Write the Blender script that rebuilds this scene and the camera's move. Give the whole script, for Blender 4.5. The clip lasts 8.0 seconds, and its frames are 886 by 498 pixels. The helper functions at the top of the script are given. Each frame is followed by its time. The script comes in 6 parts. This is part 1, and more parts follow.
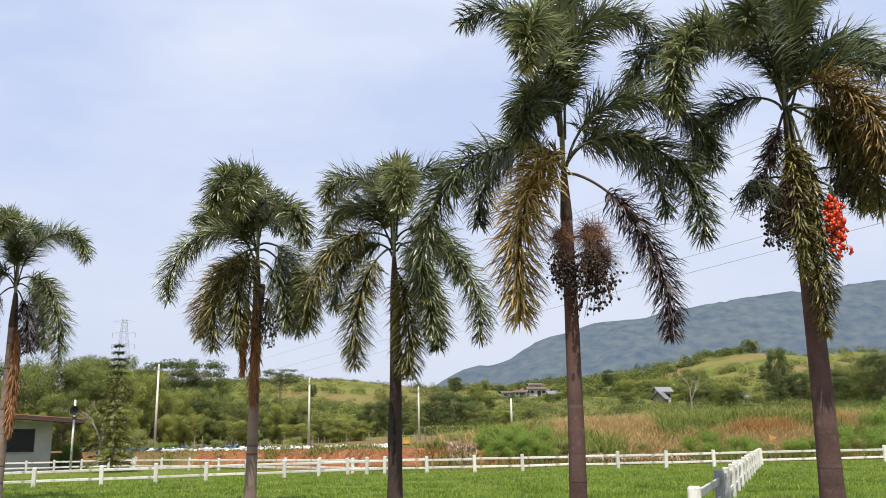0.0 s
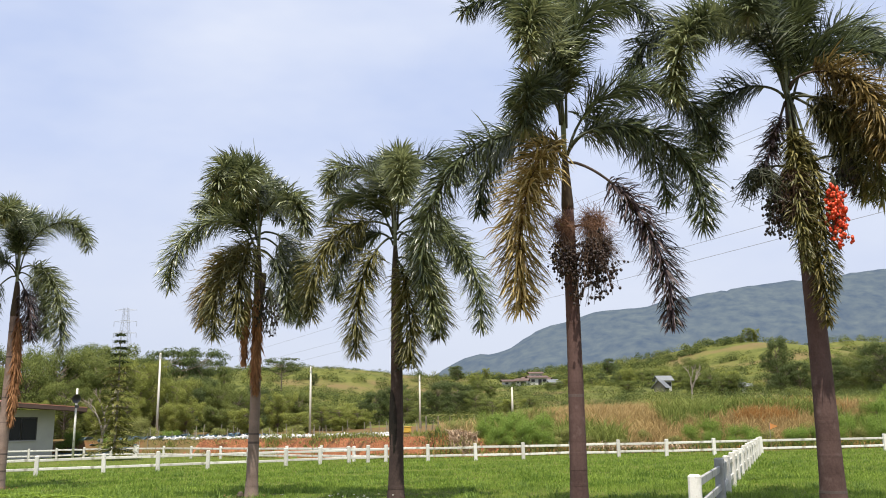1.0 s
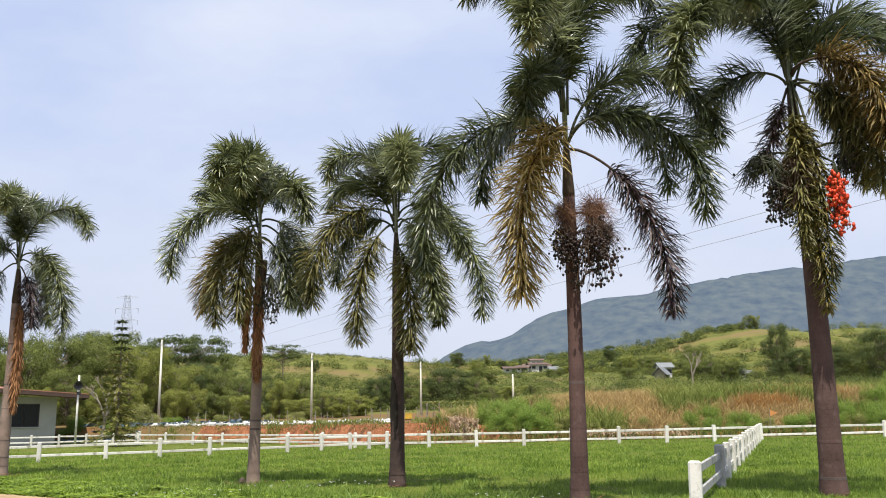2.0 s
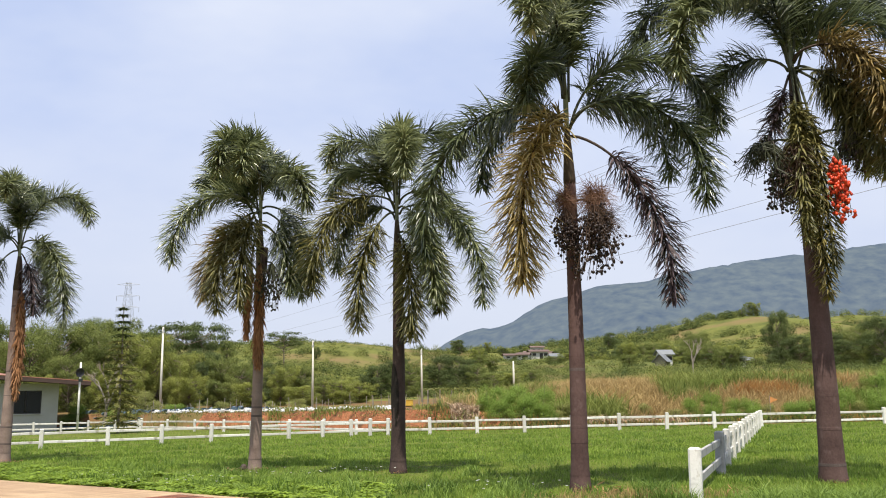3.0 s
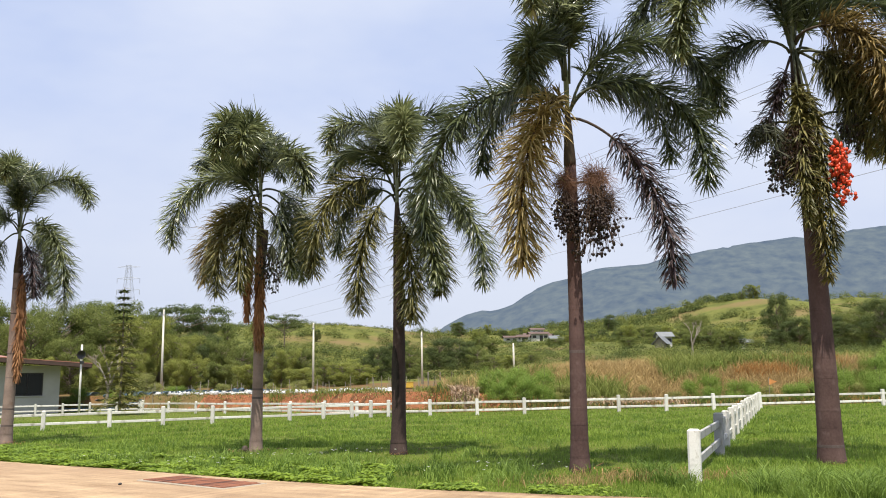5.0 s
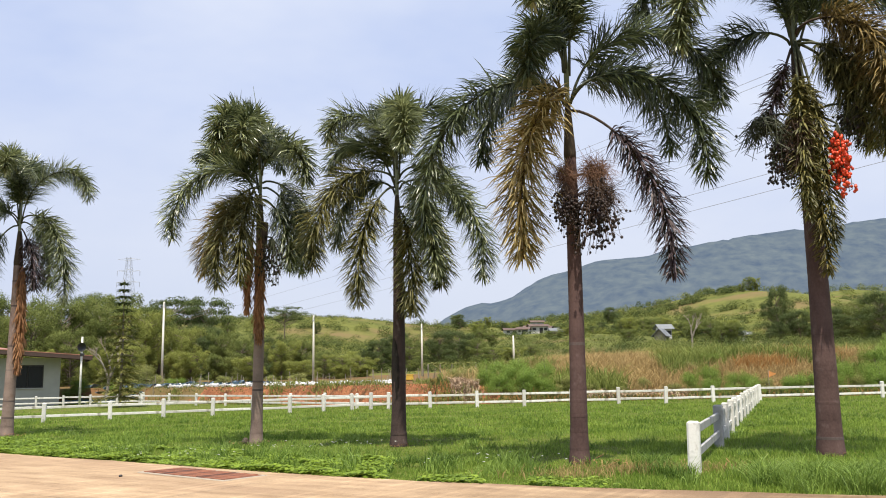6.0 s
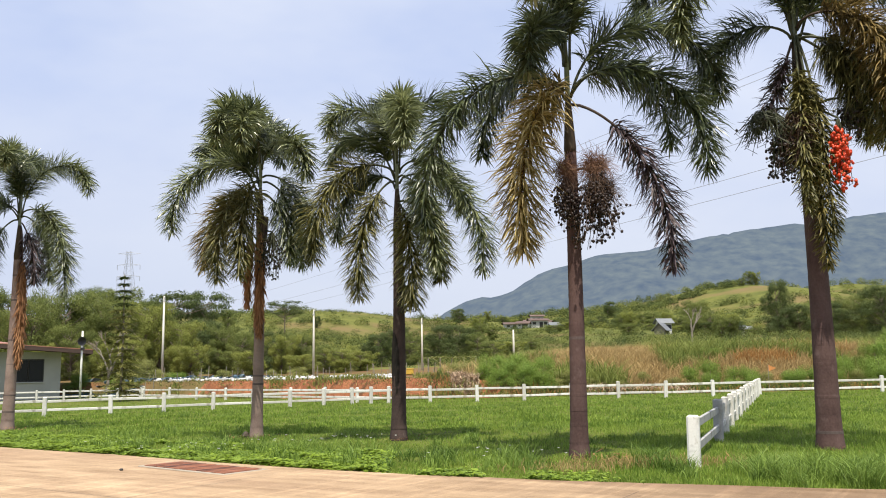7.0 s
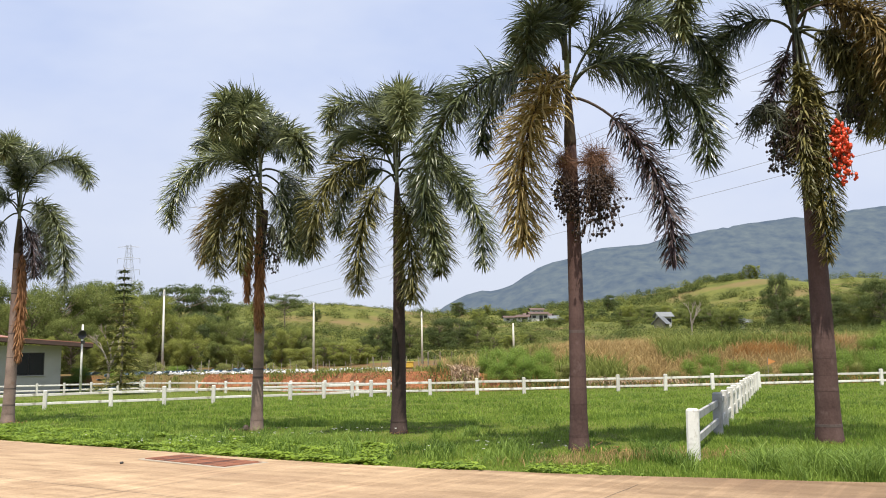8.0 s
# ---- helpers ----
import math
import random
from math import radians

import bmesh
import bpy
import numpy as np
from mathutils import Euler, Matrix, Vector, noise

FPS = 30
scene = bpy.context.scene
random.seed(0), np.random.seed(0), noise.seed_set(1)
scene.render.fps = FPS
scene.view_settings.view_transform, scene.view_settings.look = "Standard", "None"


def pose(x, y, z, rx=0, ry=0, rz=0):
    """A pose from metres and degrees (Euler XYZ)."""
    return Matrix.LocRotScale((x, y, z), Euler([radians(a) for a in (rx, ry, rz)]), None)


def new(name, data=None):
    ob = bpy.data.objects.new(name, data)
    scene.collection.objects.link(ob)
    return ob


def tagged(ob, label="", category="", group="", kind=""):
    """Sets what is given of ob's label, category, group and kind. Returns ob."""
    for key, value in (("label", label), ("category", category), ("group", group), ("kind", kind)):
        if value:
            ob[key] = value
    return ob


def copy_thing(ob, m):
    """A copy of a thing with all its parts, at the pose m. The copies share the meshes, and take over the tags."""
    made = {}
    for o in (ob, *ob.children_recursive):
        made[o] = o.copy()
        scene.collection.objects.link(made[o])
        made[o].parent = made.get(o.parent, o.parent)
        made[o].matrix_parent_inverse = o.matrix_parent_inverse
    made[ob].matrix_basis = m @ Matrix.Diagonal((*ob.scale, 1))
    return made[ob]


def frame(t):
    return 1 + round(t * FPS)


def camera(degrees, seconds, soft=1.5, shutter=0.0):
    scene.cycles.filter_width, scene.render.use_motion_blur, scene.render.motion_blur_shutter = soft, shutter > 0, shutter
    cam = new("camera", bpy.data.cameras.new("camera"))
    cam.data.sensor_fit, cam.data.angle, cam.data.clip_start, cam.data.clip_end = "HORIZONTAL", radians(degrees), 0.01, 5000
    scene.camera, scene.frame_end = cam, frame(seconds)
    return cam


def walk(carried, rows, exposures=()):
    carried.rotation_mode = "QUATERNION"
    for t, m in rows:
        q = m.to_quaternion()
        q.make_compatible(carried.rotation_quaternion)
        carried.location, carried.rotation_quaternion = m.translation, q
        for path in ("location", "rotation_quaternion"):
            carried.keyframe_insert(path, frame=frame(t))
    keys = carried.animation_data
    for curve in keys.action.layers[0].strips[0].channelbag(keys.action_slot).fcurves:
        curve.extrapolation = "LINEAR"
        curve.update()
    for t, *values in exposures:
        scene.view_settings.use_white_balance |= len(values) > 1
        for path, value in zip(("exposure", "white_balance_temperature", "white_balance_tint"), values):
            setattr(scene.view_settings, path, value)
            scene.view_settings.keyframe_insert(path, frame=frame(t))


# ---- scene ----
# ---- camera: stands still on the road and tilts down ----
cam = camera(54.0, 8.0, soft=1.0)
EYE = (0.0, 0.0, 1.7)
TURN = [  # seconds, yaw, pitch, roll
    (0.0, -0.341, 12.376, 0.82), (0.5, -0.296, 12.025, 0.81), (1.0, -0.260, 11.646, 0.80), (1.5, -0.236, 11.251, 0.80),
    (2.0, -0.186, 10.80, 0.79), (3.5, -0.111, 9.626, 0.79), (4.0, -0.110, 9.351, 0.80), (4.5, -0.101, 9.080, 0.80),
    (6.0, -0.089, 8.307, 0.80), (6.5, -0.091, 8.105, 0.79), (7.0, -0.078, 7.928, 0.79), (7.5, -0.085, 7.730, 0.79),
    (8.0, -0.079, 7.500, 0.79)]
walk(cam, [(t, pose(*EYE, 90 + pitch, 0, yaw) @ pose(0, 0, 0, 0, 0, -roll)) for t, yaw, pitch, roll in TURN])

# ---- daylight: high sun behind the camera, hazy blue sky with thin cloud ----
SUN_HEIGHT, SUN_SIDE = 69.0, 2.0
sun = new("sun", bpy.data.lights.new("sun", "SUN"))
sun.data.energy, sun.data.angle, sun.data.color = 5.0, radians(0.6), (1.0, 0.93, 0.80)
sun_way = Vector((math.sin(radians(SUN_SIDE)) * math.cos(radians(SUN_HEIGHT)), math.cos(radians(SUN_SIDE)) * math.cos(radians(SUN_HEIGHT)),
                  -math.sin(radians(SUN_HEIGHT))))
sun.matrix_world = Matrix.Translation((0, -20, 60)) @ sun_way.to_track_quat("-Z", "Y").to_matrix().to_4x4()


def make_world():
    world = bpy.data.worlds.new("sky")
    scene.world = world
    world.use_nodes = True
    n, l = world.node_tree.nodes, world.node_tree.links
    n.clear()
    sky = n.new("ShaderNodeTexSky")
    sky.sky_type, sky.sun_disc = "NISHITA", False
    sky.sun_elevation, sky.sun_rotation = radians(SUN_HEIGHT), radians(180 + SUN_SIDE)
    sky.altitude, sky.air_density, sky.dust_density, sky.ozone_density = 600, 1.0, 1.6, 1.5
    gain = n.new("ShaderNodeMix")
    gain.data_type, gain.blend_type = "RGBA", "MULTIPLY"
    gain.inputs[0].default_value = 1.0
    gain.inputs[7].default_value = (0.085, 0.085, 0.094, 1)
    co = n.new("ShaderNodeTexCoord")
    mp = n.new("ShaderNodeMapping")
    mp.inputs["Scale"].default_value = (1.0, 1.6, 2.4)
    mp.inputs["Rotation"].default_value = (0.0, -0.6, 0.3)
    no = n.new("ShaderNodeTexNoise")
    no.inputs["Scale"].default_value, no.inputs["Detail"].default_value, no.inputs["Roughness"].default_value = 1.6, 5, 0.55
    ramp = n.new("ShaderNodeMapRange")
    ramp.inputs[1].default_value, ramp.inputs[2].default_value = 0.36, 0.66
    cloud = n.new("ShaderNodeMix")
    cloud.data_type = "RGBA"
    cloud.inputs[6].default_value, cloud.inputs[7].default_value = (0.415, 0.485, 0.672, 1), (0.605, 0.64, 0.73, 1)
    veil = n.new("ShaderNodeMix")
    veil.data_type = "RGBA"
    veil.inputs[0].default_value = 0.93
    xyz, low, haze = n.new("ShaderNodeSeparateXYZ"), n.new("ShaderNodeMapRange"), n.new("ShaderNodeMix")
    low.inputs[1].default_value, low.inputs[2].default_value, low.inputs[3].default_value, low.inputs[4].default_value = 0.02, 0.3, 0.85, 0.0
    haze.data_type = "RGBA"
    haze.inputs[7].default_value = (0.475, 0.512, 0.612, 1)
    l.new(co.outputs["Generated"], xyz.inputs[0])
    l.new(xyz.outputs[2], low.inputs[0])
    l.new(low.outputs[0], haze.inputs[0])
    l.new(cloud.outputs[2], haze.inputs[6])
    bg, out = n.new("ShaderNodeBackground"), n.new("ShaderNodeOutputWorld")
    l.new(sky.outputs[0], gain.inputs[6])
    l.new(co.outputs["Generated"], mp.inputs[0])
    l.new(mp.outputs[0], no.inputs["Vector"])
    l.new(no.outputs[0], ramp.inputs[0])
    l.new(ramp.outputs[0], cloud.inputs[0])
    l.new(haze.outputs[2], veil.inputs[7])
    l.new(gain.outputs[2], veil.inputs[6])
    l.new(veil.outputs[2], bg.inputs[0])
    l.new(bg.outputs[0], out.inputs[0])
    bg.inputs[1].default_value = 1.0


make_world()
scene.view_settings.exposure = 0.5


# ---- materials ----
def material(name, low, high, scale=8.0, rough=0.8, bump=0.0, fine=40.0, stretch=(1, 1, 1), turn=0.0, vary="", metal=0.0, through_light=0.0, gloss=0.5,
             stain=None, stain_scale=1.0, stain_from=0.55):
    """Two tones mixed by noise at two scales; vary: 'object' or 'island' adds a random shade for each piece."""
    m = bpy.data.materials.new(name)
    m.use_nodes = True
    n, l = m.node_tree.nodes, m.node_tree.links
    b = n["Principled BSDF"]
    b.inputs["Roughness"].default_value, b.inputs["Metallic"].default_value = rough, metal
    b.inputs["Specular IOR Level"].default_value = gloss
    co = n.new("ShaderNodeTexCoord")
    mp = n.new("ShaderNodeMapping")
    mp.vector_type = "TEXTURE"
    mp.inputs["Scale"].default_value = [1 / v for v in stretch]
    mp.inputs["Rotation"].default_value = (0, 0, turn)
    l.new(co.outputs["Object"], mp.inputs[0])
    a, f = n.new("ShaderNodeTexNoise"), n.new("ShaderNodeTexNoise")
    for tex, s in ((a, scale), (f, fine)):
        tex.inputs["Scale"].default_value, tex.inputs["Detail"].default_value = s, 6
        l.new(mp.outputs[0], tex.inputs["Vector"])
    add = n.new("ShaderNodeMath")
    add.operation = "MULTIPLY_ADD"
    add.inputs[1].default_value = 0.45
    l.new(f.outputs[0], add.inputs[0])
    l.new(a.outputs[0], add.inputs[2])
    factor = add.outputs[0]
    span = n.new("ShaderNodeMapRange")
    span.inputs[1].default_value, span.inputs[2].default_value = 0.45, 1.0
    l.new(factor, span.inputs[0])
    factor = span.outputs[0]
    if vary:
        src = n.new("ShaderNodeObjectInfo").outputs["Random"] if vary == "object" else n.new("ShaderNodeNewGeometry").outputs["Random Per Island"]
        mixf = n.new("ShaderNodeMath")
        mixf.operation, mixf.use_clamp = "MULTIPLY_ADD", True
        mixf.inputs[1].default_value = 0.9
        l.new(src, mixf.inputs[0])
        sub = n.new("ShaderNodeMath")
        sub.operation = "SUBTRACT"
        sub.inputs[1].default_value = 0.45
        l.new(factor, sub.inputs[0])
        l.new(sub.outputs[0], mixf.inputs[2])
        factor = mixf.outputs[0]
    mix = n.new("ShaderNodeMix")
    mix.data_type = "RGBA"
    mix.inputs[6].default_value, mix.inputs[7].default_value = (*low, 1), (*high, 1)
    l.new(factor, mix.inputs[0])
    colour = mix.outputs[2]
    if stain:
        st = n.new("ShaderNodeTexNoise")
        st.inputs["Scale"].default_value, st.inputs["Detail"].default_value = stain_scale, 8
        l.new(mp.outputs[0], st.inputs["Vector"])
        sr = n.new("ShaderNodeMapRange")
        sr.inputs[1].default_value, sr.inputs[2].default_value = stain_from, stain_from + 0.15
        l.new(st.outputs[0], sr.inputs[0])
        m2 = n.new("ShaderNodeMix")
        m2.data_type = "RGBA"
        m2.inputs[7].default_value = (*stain, 1)
        l.new(sr.outputs[0], m2.inputs[0])
        l.new(colour, m2.inputs[6])
        colour = m2.outputs[2]
    l.new(colour, b.inputs["Base Color"])
    if bump:
        bp = n.new("ShaderNodeBump")
        bp.inputs["Strength"].default_value, bp.inputs["Distance"].default_value = bump, 0.02
        l.new(f.outputs[0], bp.inputs["Height"])
        l.new(bp.outputs[0], b.inputs["Normal"])
    if through_light:
        tr = n.new("ShaderNodeBsdfTranslucent")
        l.new(colour, tr.inputs[0])
        ms = n.new("ShaderNodeMixShader")
        ms.inputs[0].default_value = through_light
        out = n["Material Output"]
        l.new(b.outputs[0], ms.inputs[1])
        l.new(tr.outputs[0], ms.inputs[2])
        l.new(ms.outputs[0], out.inputs[0])
    return m


GRASS_GROUND = material("pasture_soil", (0.06, 0.078, 0.014), (0.135, 0.158, 0.03), 0.6, 0.95, 0.5, 14, gloss=0.1, stain=(0.13, 0.115, 0.04), stain_scale=0.25, stain_from=0.6)
RED_SOIL = material("red_soil", (0.14, 0.054, 0.028), (0.37, 0.155, 0.075), 1.3, 0.95, 1.0, 9, stretch=(1, 1, 0.5), gloss=0.1, stain=(0.1, 0.055, 0.03), stain_scale=1.2, stain_from=0.56)
DRY_GROUND = material("dry_ground", (0.136, 0.08, 0.04), (0.128, 0.108, 0.04), 0.4, 0.95, 0.6, 5, gloss=0.1, stain=(0.176, 0.08, 0.04), stain_scale=0.35, stain_from=0.5)
HILL = material("hill_grass", (0.055, 0.07, 0.02), (0.165, 0.168, 0.046), 0.09, 0.95, 0.0, 0.9, gloss=0.05, stain=(0.155, 0.118, 0.055), stain_scale=0.04, stain_from=0.5)
GRASS = material("grass_blade", (0.1, 0.176, 0.022), (0.3, 0.405, 0.07), 0.5, 0.6, 0, 3, vary="island", through_light=0.38, gloss=0.25)
TUFT = material("tuft_blade", (0.075, 0.14, 0.02), (0.245, 0.345, 0.068), 0.5, 0.55, 0, 3, vary="island", through_light=0.34, gloss=0.3)
LEAF_FRESH = material("leaf_fresh", (0.105, 0.185, 0.028), (0.27, 0.36, 0.068), 0.25, 0.55, 0, 2, vary="island", through_light=0.38, gloss=0.2)
WEED = material("weed_leaf", (0.13, 0.205, 0.02), (0.3, 0.41, 0.05), 1.0, 0.55, 0, 5, vary="island", through_light=0.4, gloss=0.3)
DRY_GRASS = material("dry_grass", (0.3, 0.21, 0.092), (0.52, 0.39, 0.18), 0.2, 0.8, 0, 2, vary="island", through_light=0.4, gloss=0.1)
RUST_GRASS = material("rust_grass", (0.3, 0.15, 0.05), (0.46, 0.27, 0.1), 0.3, 0.8, 0, 2, vary="island", through_light=0.4, gloss=0.1)
GREEN_REED = material("green_reed", (0.11, 0.15, 0.032), (0.27, 0.3, 0.08), 0.2, 0.7, 0, 2, vary="island", through_light=0.4, gloss=0.2)
CONCRETE = material("road_concrete", (0.225, 0.15, 0.0921), (0.45, 0.325, 0.207), 1.6, 0.9, 0.6, 34, gloss=0.2, stain=(0.27, 0.182, 0.115), stain_scale=0.3, stain_from=0.5, stretch=(0.4, 1.8, 1), turn=-0.54)
JOINT = material("joint_filler", (0.08, 0.064, 0.048), (0.136, 0.104, 0.08), 6, 0.95, 0, 40)
KERB = material("drain_concrete", (0.269, 0.23, 0.179), (0.384, 0.333, 0.269), 3, 0.9, 0.3, 50, gloss=0.2)
RUST = material("rusty_steel", (0.055, 0.02, 0.012), (0.26, 0.095, 0.048), 5, 0.8, 0.3, 40, metal=0.1, vary="object")
WHITE_PAINT = material("weathered_white_paint", (0.53, 0.515, 0.475), (0.73, 0.72, 0.68), 1.2, 0.75, 0.2, 30, vary="object", gloss=0.3, stain=(0.287, 0.27, 0.218), stain_scale=2.6, stain_from=0.53)
# plain grey for the divider's second post and first-bay rails
GREY_FENCE = material("grey_fence", (0.3, 0.305, 0.3), (0.44, 0.44, 0.43), 2.0, 0.8, 0.2, 30, gloss=0.2, stain=(0.2, 0.19, 0.17), stain_scale=3.0, stain_from=0.55)
BARK = material("palm_bark", (0.0601, 0.036, 0.0331), (0.131, 0.083, 0.0747), 2.0, 0.9, 0.3, 22, stretch=(1.3, 1.3, 0.9), gloss=0.15, stain=(0.163, 0.112, 0.104), stain_scale=3.5, stain_from=0.6)
BARK_DARK = material("palm_bark_dark", (0.0386, 0.0276, 0.0261), (0.0966, 0.0672, 0.0599), 2.0, 0.9, 0.5, 30, stretch=(1.5, 1.5, 0.7), gloss=0.15, stain=(0.251, 0.193, 0.174), stain_scale=2.5, stain_from=0.62)
BARK_PALE = material("palm_bark_pale", (0.145, 0.104, 0.09), (0.31, 0.235, 0.2), 2.0, 0.9, 0.35, 24, stretch=(1.3, 1.3, 1.2), gloss=0.15, stain=(0.22, 0.145, 0.115), stain_scale=3.5, stain_from=0.6)
RING = material("palm_leaf_scar", (0.07, 0.05, 0.046), (0.13, 0.095, 0.086), 3, 0.9, 0.3, 30)
WOUND = material("rotten_wood", (0.0056, 0.00392, 0.0028), (0.0196, 0.0126, 0.0084), 6, 0.95, 0.6, 30)
SHAFT = material("palm_crownshaft", (0.05, 0.038, 0.026), (0.09, 0.07, 0.046), 2.5, 0.75, 0.2, 25, stretch=(1, 1, 0.5), gloss=0.15, stain=(0.075, 0.05, 0.038), stain_scale=3, stain_from=0.5)
RACHIS = material("palm_rachis", (0.028, 0.036, 0.0144), (0.064, 0.068, 0.024), 4, 0.6, 0, 30)
FROND = material("palm_leaflet_green", (0.016, 0.027, 0.011), (0.142, 0.172, 0.075), 1.2, 0.38, 0, 6, vary="island", through_light=0.22, gloss=0.9)
# brighter FROND copy: sunlit and hazy-distance fronds get their light in the colour
FROND_LIGHT = material("palm_leaflet_light", (0.038, 0.054, 0.02), (0.29, 0.32, 0.15), 1.2, 0.38, 0, 6, vary="island", through_light=0.28, gloss=0.9)
FROND_OLIVE = material("palm_leaflet_olive", (0.055, 0.058, 0.018), (0.25, 0.228, 0.08), 1.0, 0.45, 0, 6, vary="island", through_light=0.28, gloss=0.45)
FROND_YELLOW = material("palm_leaflet_yellow", (0.15, 0.105, 0.038), (0.56, 0.44, 0.17), 1.0, 0.5, 0, 6, vary="island", through_light=0.28, gloss=0.35)
FROND_DEAD = material("palm_leaflet_dead", (0.034, 0.024, 0.026), (0.135, 0.096, 0.098), 1.0, 0.5, 0, 6, vary="island", through_light=0.12, gloss=0.35)
FROND_FADED = material("palm_leaflet_faded", (0.055, 0.05, 0.015), (0.25, 0.205, 0.062), 1.0, 0.5, 0, 6, vary="island", through_light=0.25, gloss=0.25)
FROND_TAN = material("palm_leaflet_tan", (0.065, 0.046, 0.016), (0.3, 0.22, 0.08), 1.0, 0.5, 0, 6, vary="island", through_light=0.28, gloss=0.35)
PETIOLE_DEAD = material("dead_petiole", (0.036, 0.024, 0.0176), (0.08, 0.052, 0.036), 4, 0.7, 0, 30)
FROND_BROWN = material("palm_leaflet_brown", (0.19, 0.088, 0.04), (0.44, 0.23, 0.11), 1.0, 0.7, 0, 6, vary="island", through_light=0.2, gloss=0.2)
STALK_DEAD = material("dry_fruit_stalk", (0.05, 0.03, 0.02), (0.11, 0.065, 0.04), 5, 0.8, 0, 30)
STALK_RUST = material("rust_fruit_stalk", (0.112, 0.0525, 0.0294), (0.21, 0.112, 0.063), 5, 0.85, 0, 30)
STALK_GREEN = material("green_fruit_stalk", (0.0288, 0.036, 0.0168), (0.0576, 0.0624, 0.0288), 5, 0.7, 0, 30)
FRUIT_RED = material("ripe_red_fruit", (0.48, 0.028, 0.012), (0.74, 0.085, 0.026), 3, 0.35, 0, 20, vary="object")
FRUIT_DARK = material("dark_fruit", (0.0088, 0.00572, 0.00528), (0.0308, 0.0176, 0.0154), 3, 0.5, 0, 20, vary="object")
TREE_BARK = material("tree_bark", (0.104, 0.08, 0.056), (0.208, 0.168, 0.128), 2, 0.9, 0.4, 12, stretch=(1, 1, 0.3))
PALE_BARK = material("bare_branch", (0.2, 0.17, 0.135), (0.32, 0.28, 0.23), 2, 0.9, 0.3, 12)
LEAF_DARK = material("leaf_dark", (0.058, 0.083, 0.028), (0.108, 0.136, 0.043), 0.25, 0.6, 0, 2, vary="island", through_light=0.32, gloss=0.15)
LEAF_MID = material("leaf_mid", (0.112, 0.145, 0.04), (0.2, 0.222, 0.062), 0.25, 0.6, 0, 2, vary="island", through_light=0.36, gloss=0.12)
LEAF_LIGHT = material("leaf_light", (0.175, 0.208, 0.048), (0.3, 0.315, 0.08), 0.25, 0.6, 0, 2, vary="island", through_light=0.38, gloss=0.12)
LEAF_OLIVE = material("leaf_olive", (0.145, 0.168, 0.0469), (0.331, 0.331, 0.103), 0.25, 0.6, 0, 2, vary="island", through_light=0.28, gloss=0.2)
SCRUB_DARK = material("scrub_dark", (0.046, 0.066, 0.024), (0.092, 0.118, 0.04), 0.1, 0.8, 0, 0.8, vary="island", through_light=0.25, gloss=0.05)
SCRUB_MID = material("scrub_mid", (0.082, 0.106, 0.031), (0.158, 0.178, 0.054), 0.1, 0.8, 0, 0.8, vary="island", through_light=0.28, gloss=0.05)
SCRUB_LIGHT = material("scrub_light", (0.13, 0.152, 0.038), (0.22, 0.23, 0.064), 0.1, 0.8, 0, 0.8, vary="island", through_light=0.3, gloss=0.05)
SCRUB_OLIVE = material("scrub_olive", (0.15, 0.148, 0.042), (0.24, 0.222, 0.072), 0.1, 0.8, 0, 0.8, vary="island", through_light=0.3, gloss=0.05)
NEEDLE = material("pine_needle", (0.138, 0.158, 0.051), (0.324, 0.307, 0.105), 0.5, 0.6, 0, 3, vary="island", through_light=0.3, gloss=0.2)
WALL = material("grey_render", (0.33, 0.33, 0.312), (0.42, 0.416, 0.396), 0.8, 0.9, 0.15, 30, stain=(0.28, 0.28, 0.26), stain_scale=0.6, stain_from=0.6)
ROOF = material("red_metal_roof", (0.288, 0.122, 0.0793), (0.383, 0.182, 0.13), 0.5, 0.5, 0.1, 10, metal=0.1)
ROOF_DARK = material("weathered_red_roof", (0.0723, 0.045, 0.036), (0.136, 0.085, 0.07), 0.5, 0.7, 0, 10, vary="object")
FASCIA = material("dark_fascia", (0.04, 0.0224, 0.0176), (0.072, 0.04, 0.032), 2, 0.7, 0, 20)
FRAME = material("dark_window_frame", (0.012, 0.01, 0.009), (0.03, 0.026, 0.024), 4, 0.5, 0, 30)
POLE = material("pole_concrete", (0.52, 0.489, 0.416), (0.686, 0.655, 0.582), 1.5, 0.9, 0.2, 20, vary="object", stretch=(1, 1, 0.3))
STEEL = material("galvanised_steel", (0.24, 0.25, 0.27), (0.32, 0.33, 0.35), 2, 0.6, 0, 20, metal=0.2)
BLACK = material("black_plastic", (0.012, 0.012, 0.013), (0.03, 0.03, 0.032), 4, 0.5, 0, 30)
WIRE = material("wire", (0.192, 0.192, 0.216), (0.264, 0.264, 0.288), 2, 0.6)
PLASTIC = material("white_plastic_sheet", (0.36, 0.365, 0.37), (0.6, 0.6, 0.6), 2, 0.5, 0.3, 12, vary="island")
BLUE_NET = material("blue_netting", (0.06, 0.11, 0.15), (0.16, 0.23, 0.29), 2, 0.7, 0.3, 12, vary="island")
TIMBER = material("grey_timber", (0.176, 0.152, 0.12), (0.304, 0.272, 0.224), 3, 0.9, 0.3, 30, vary="object")
YELLOW = material("yellow_sheet", (0.48, 0.288, 0.024), (0.6, 0.4, 0.064), 2, 0.6)
ORANGE = material("orange_cloth", (0.66, 0.25, 0.07), (0.76, 0.36, 0.13), 4, 0.8, through_light=0.3)
TIN = material("grey_tin_roof", (0.125, 0.135, 0.146), (0.187, 0.198, 0.208), 0.8, 0.6, 0, 10, vary="object", metal=0.1)
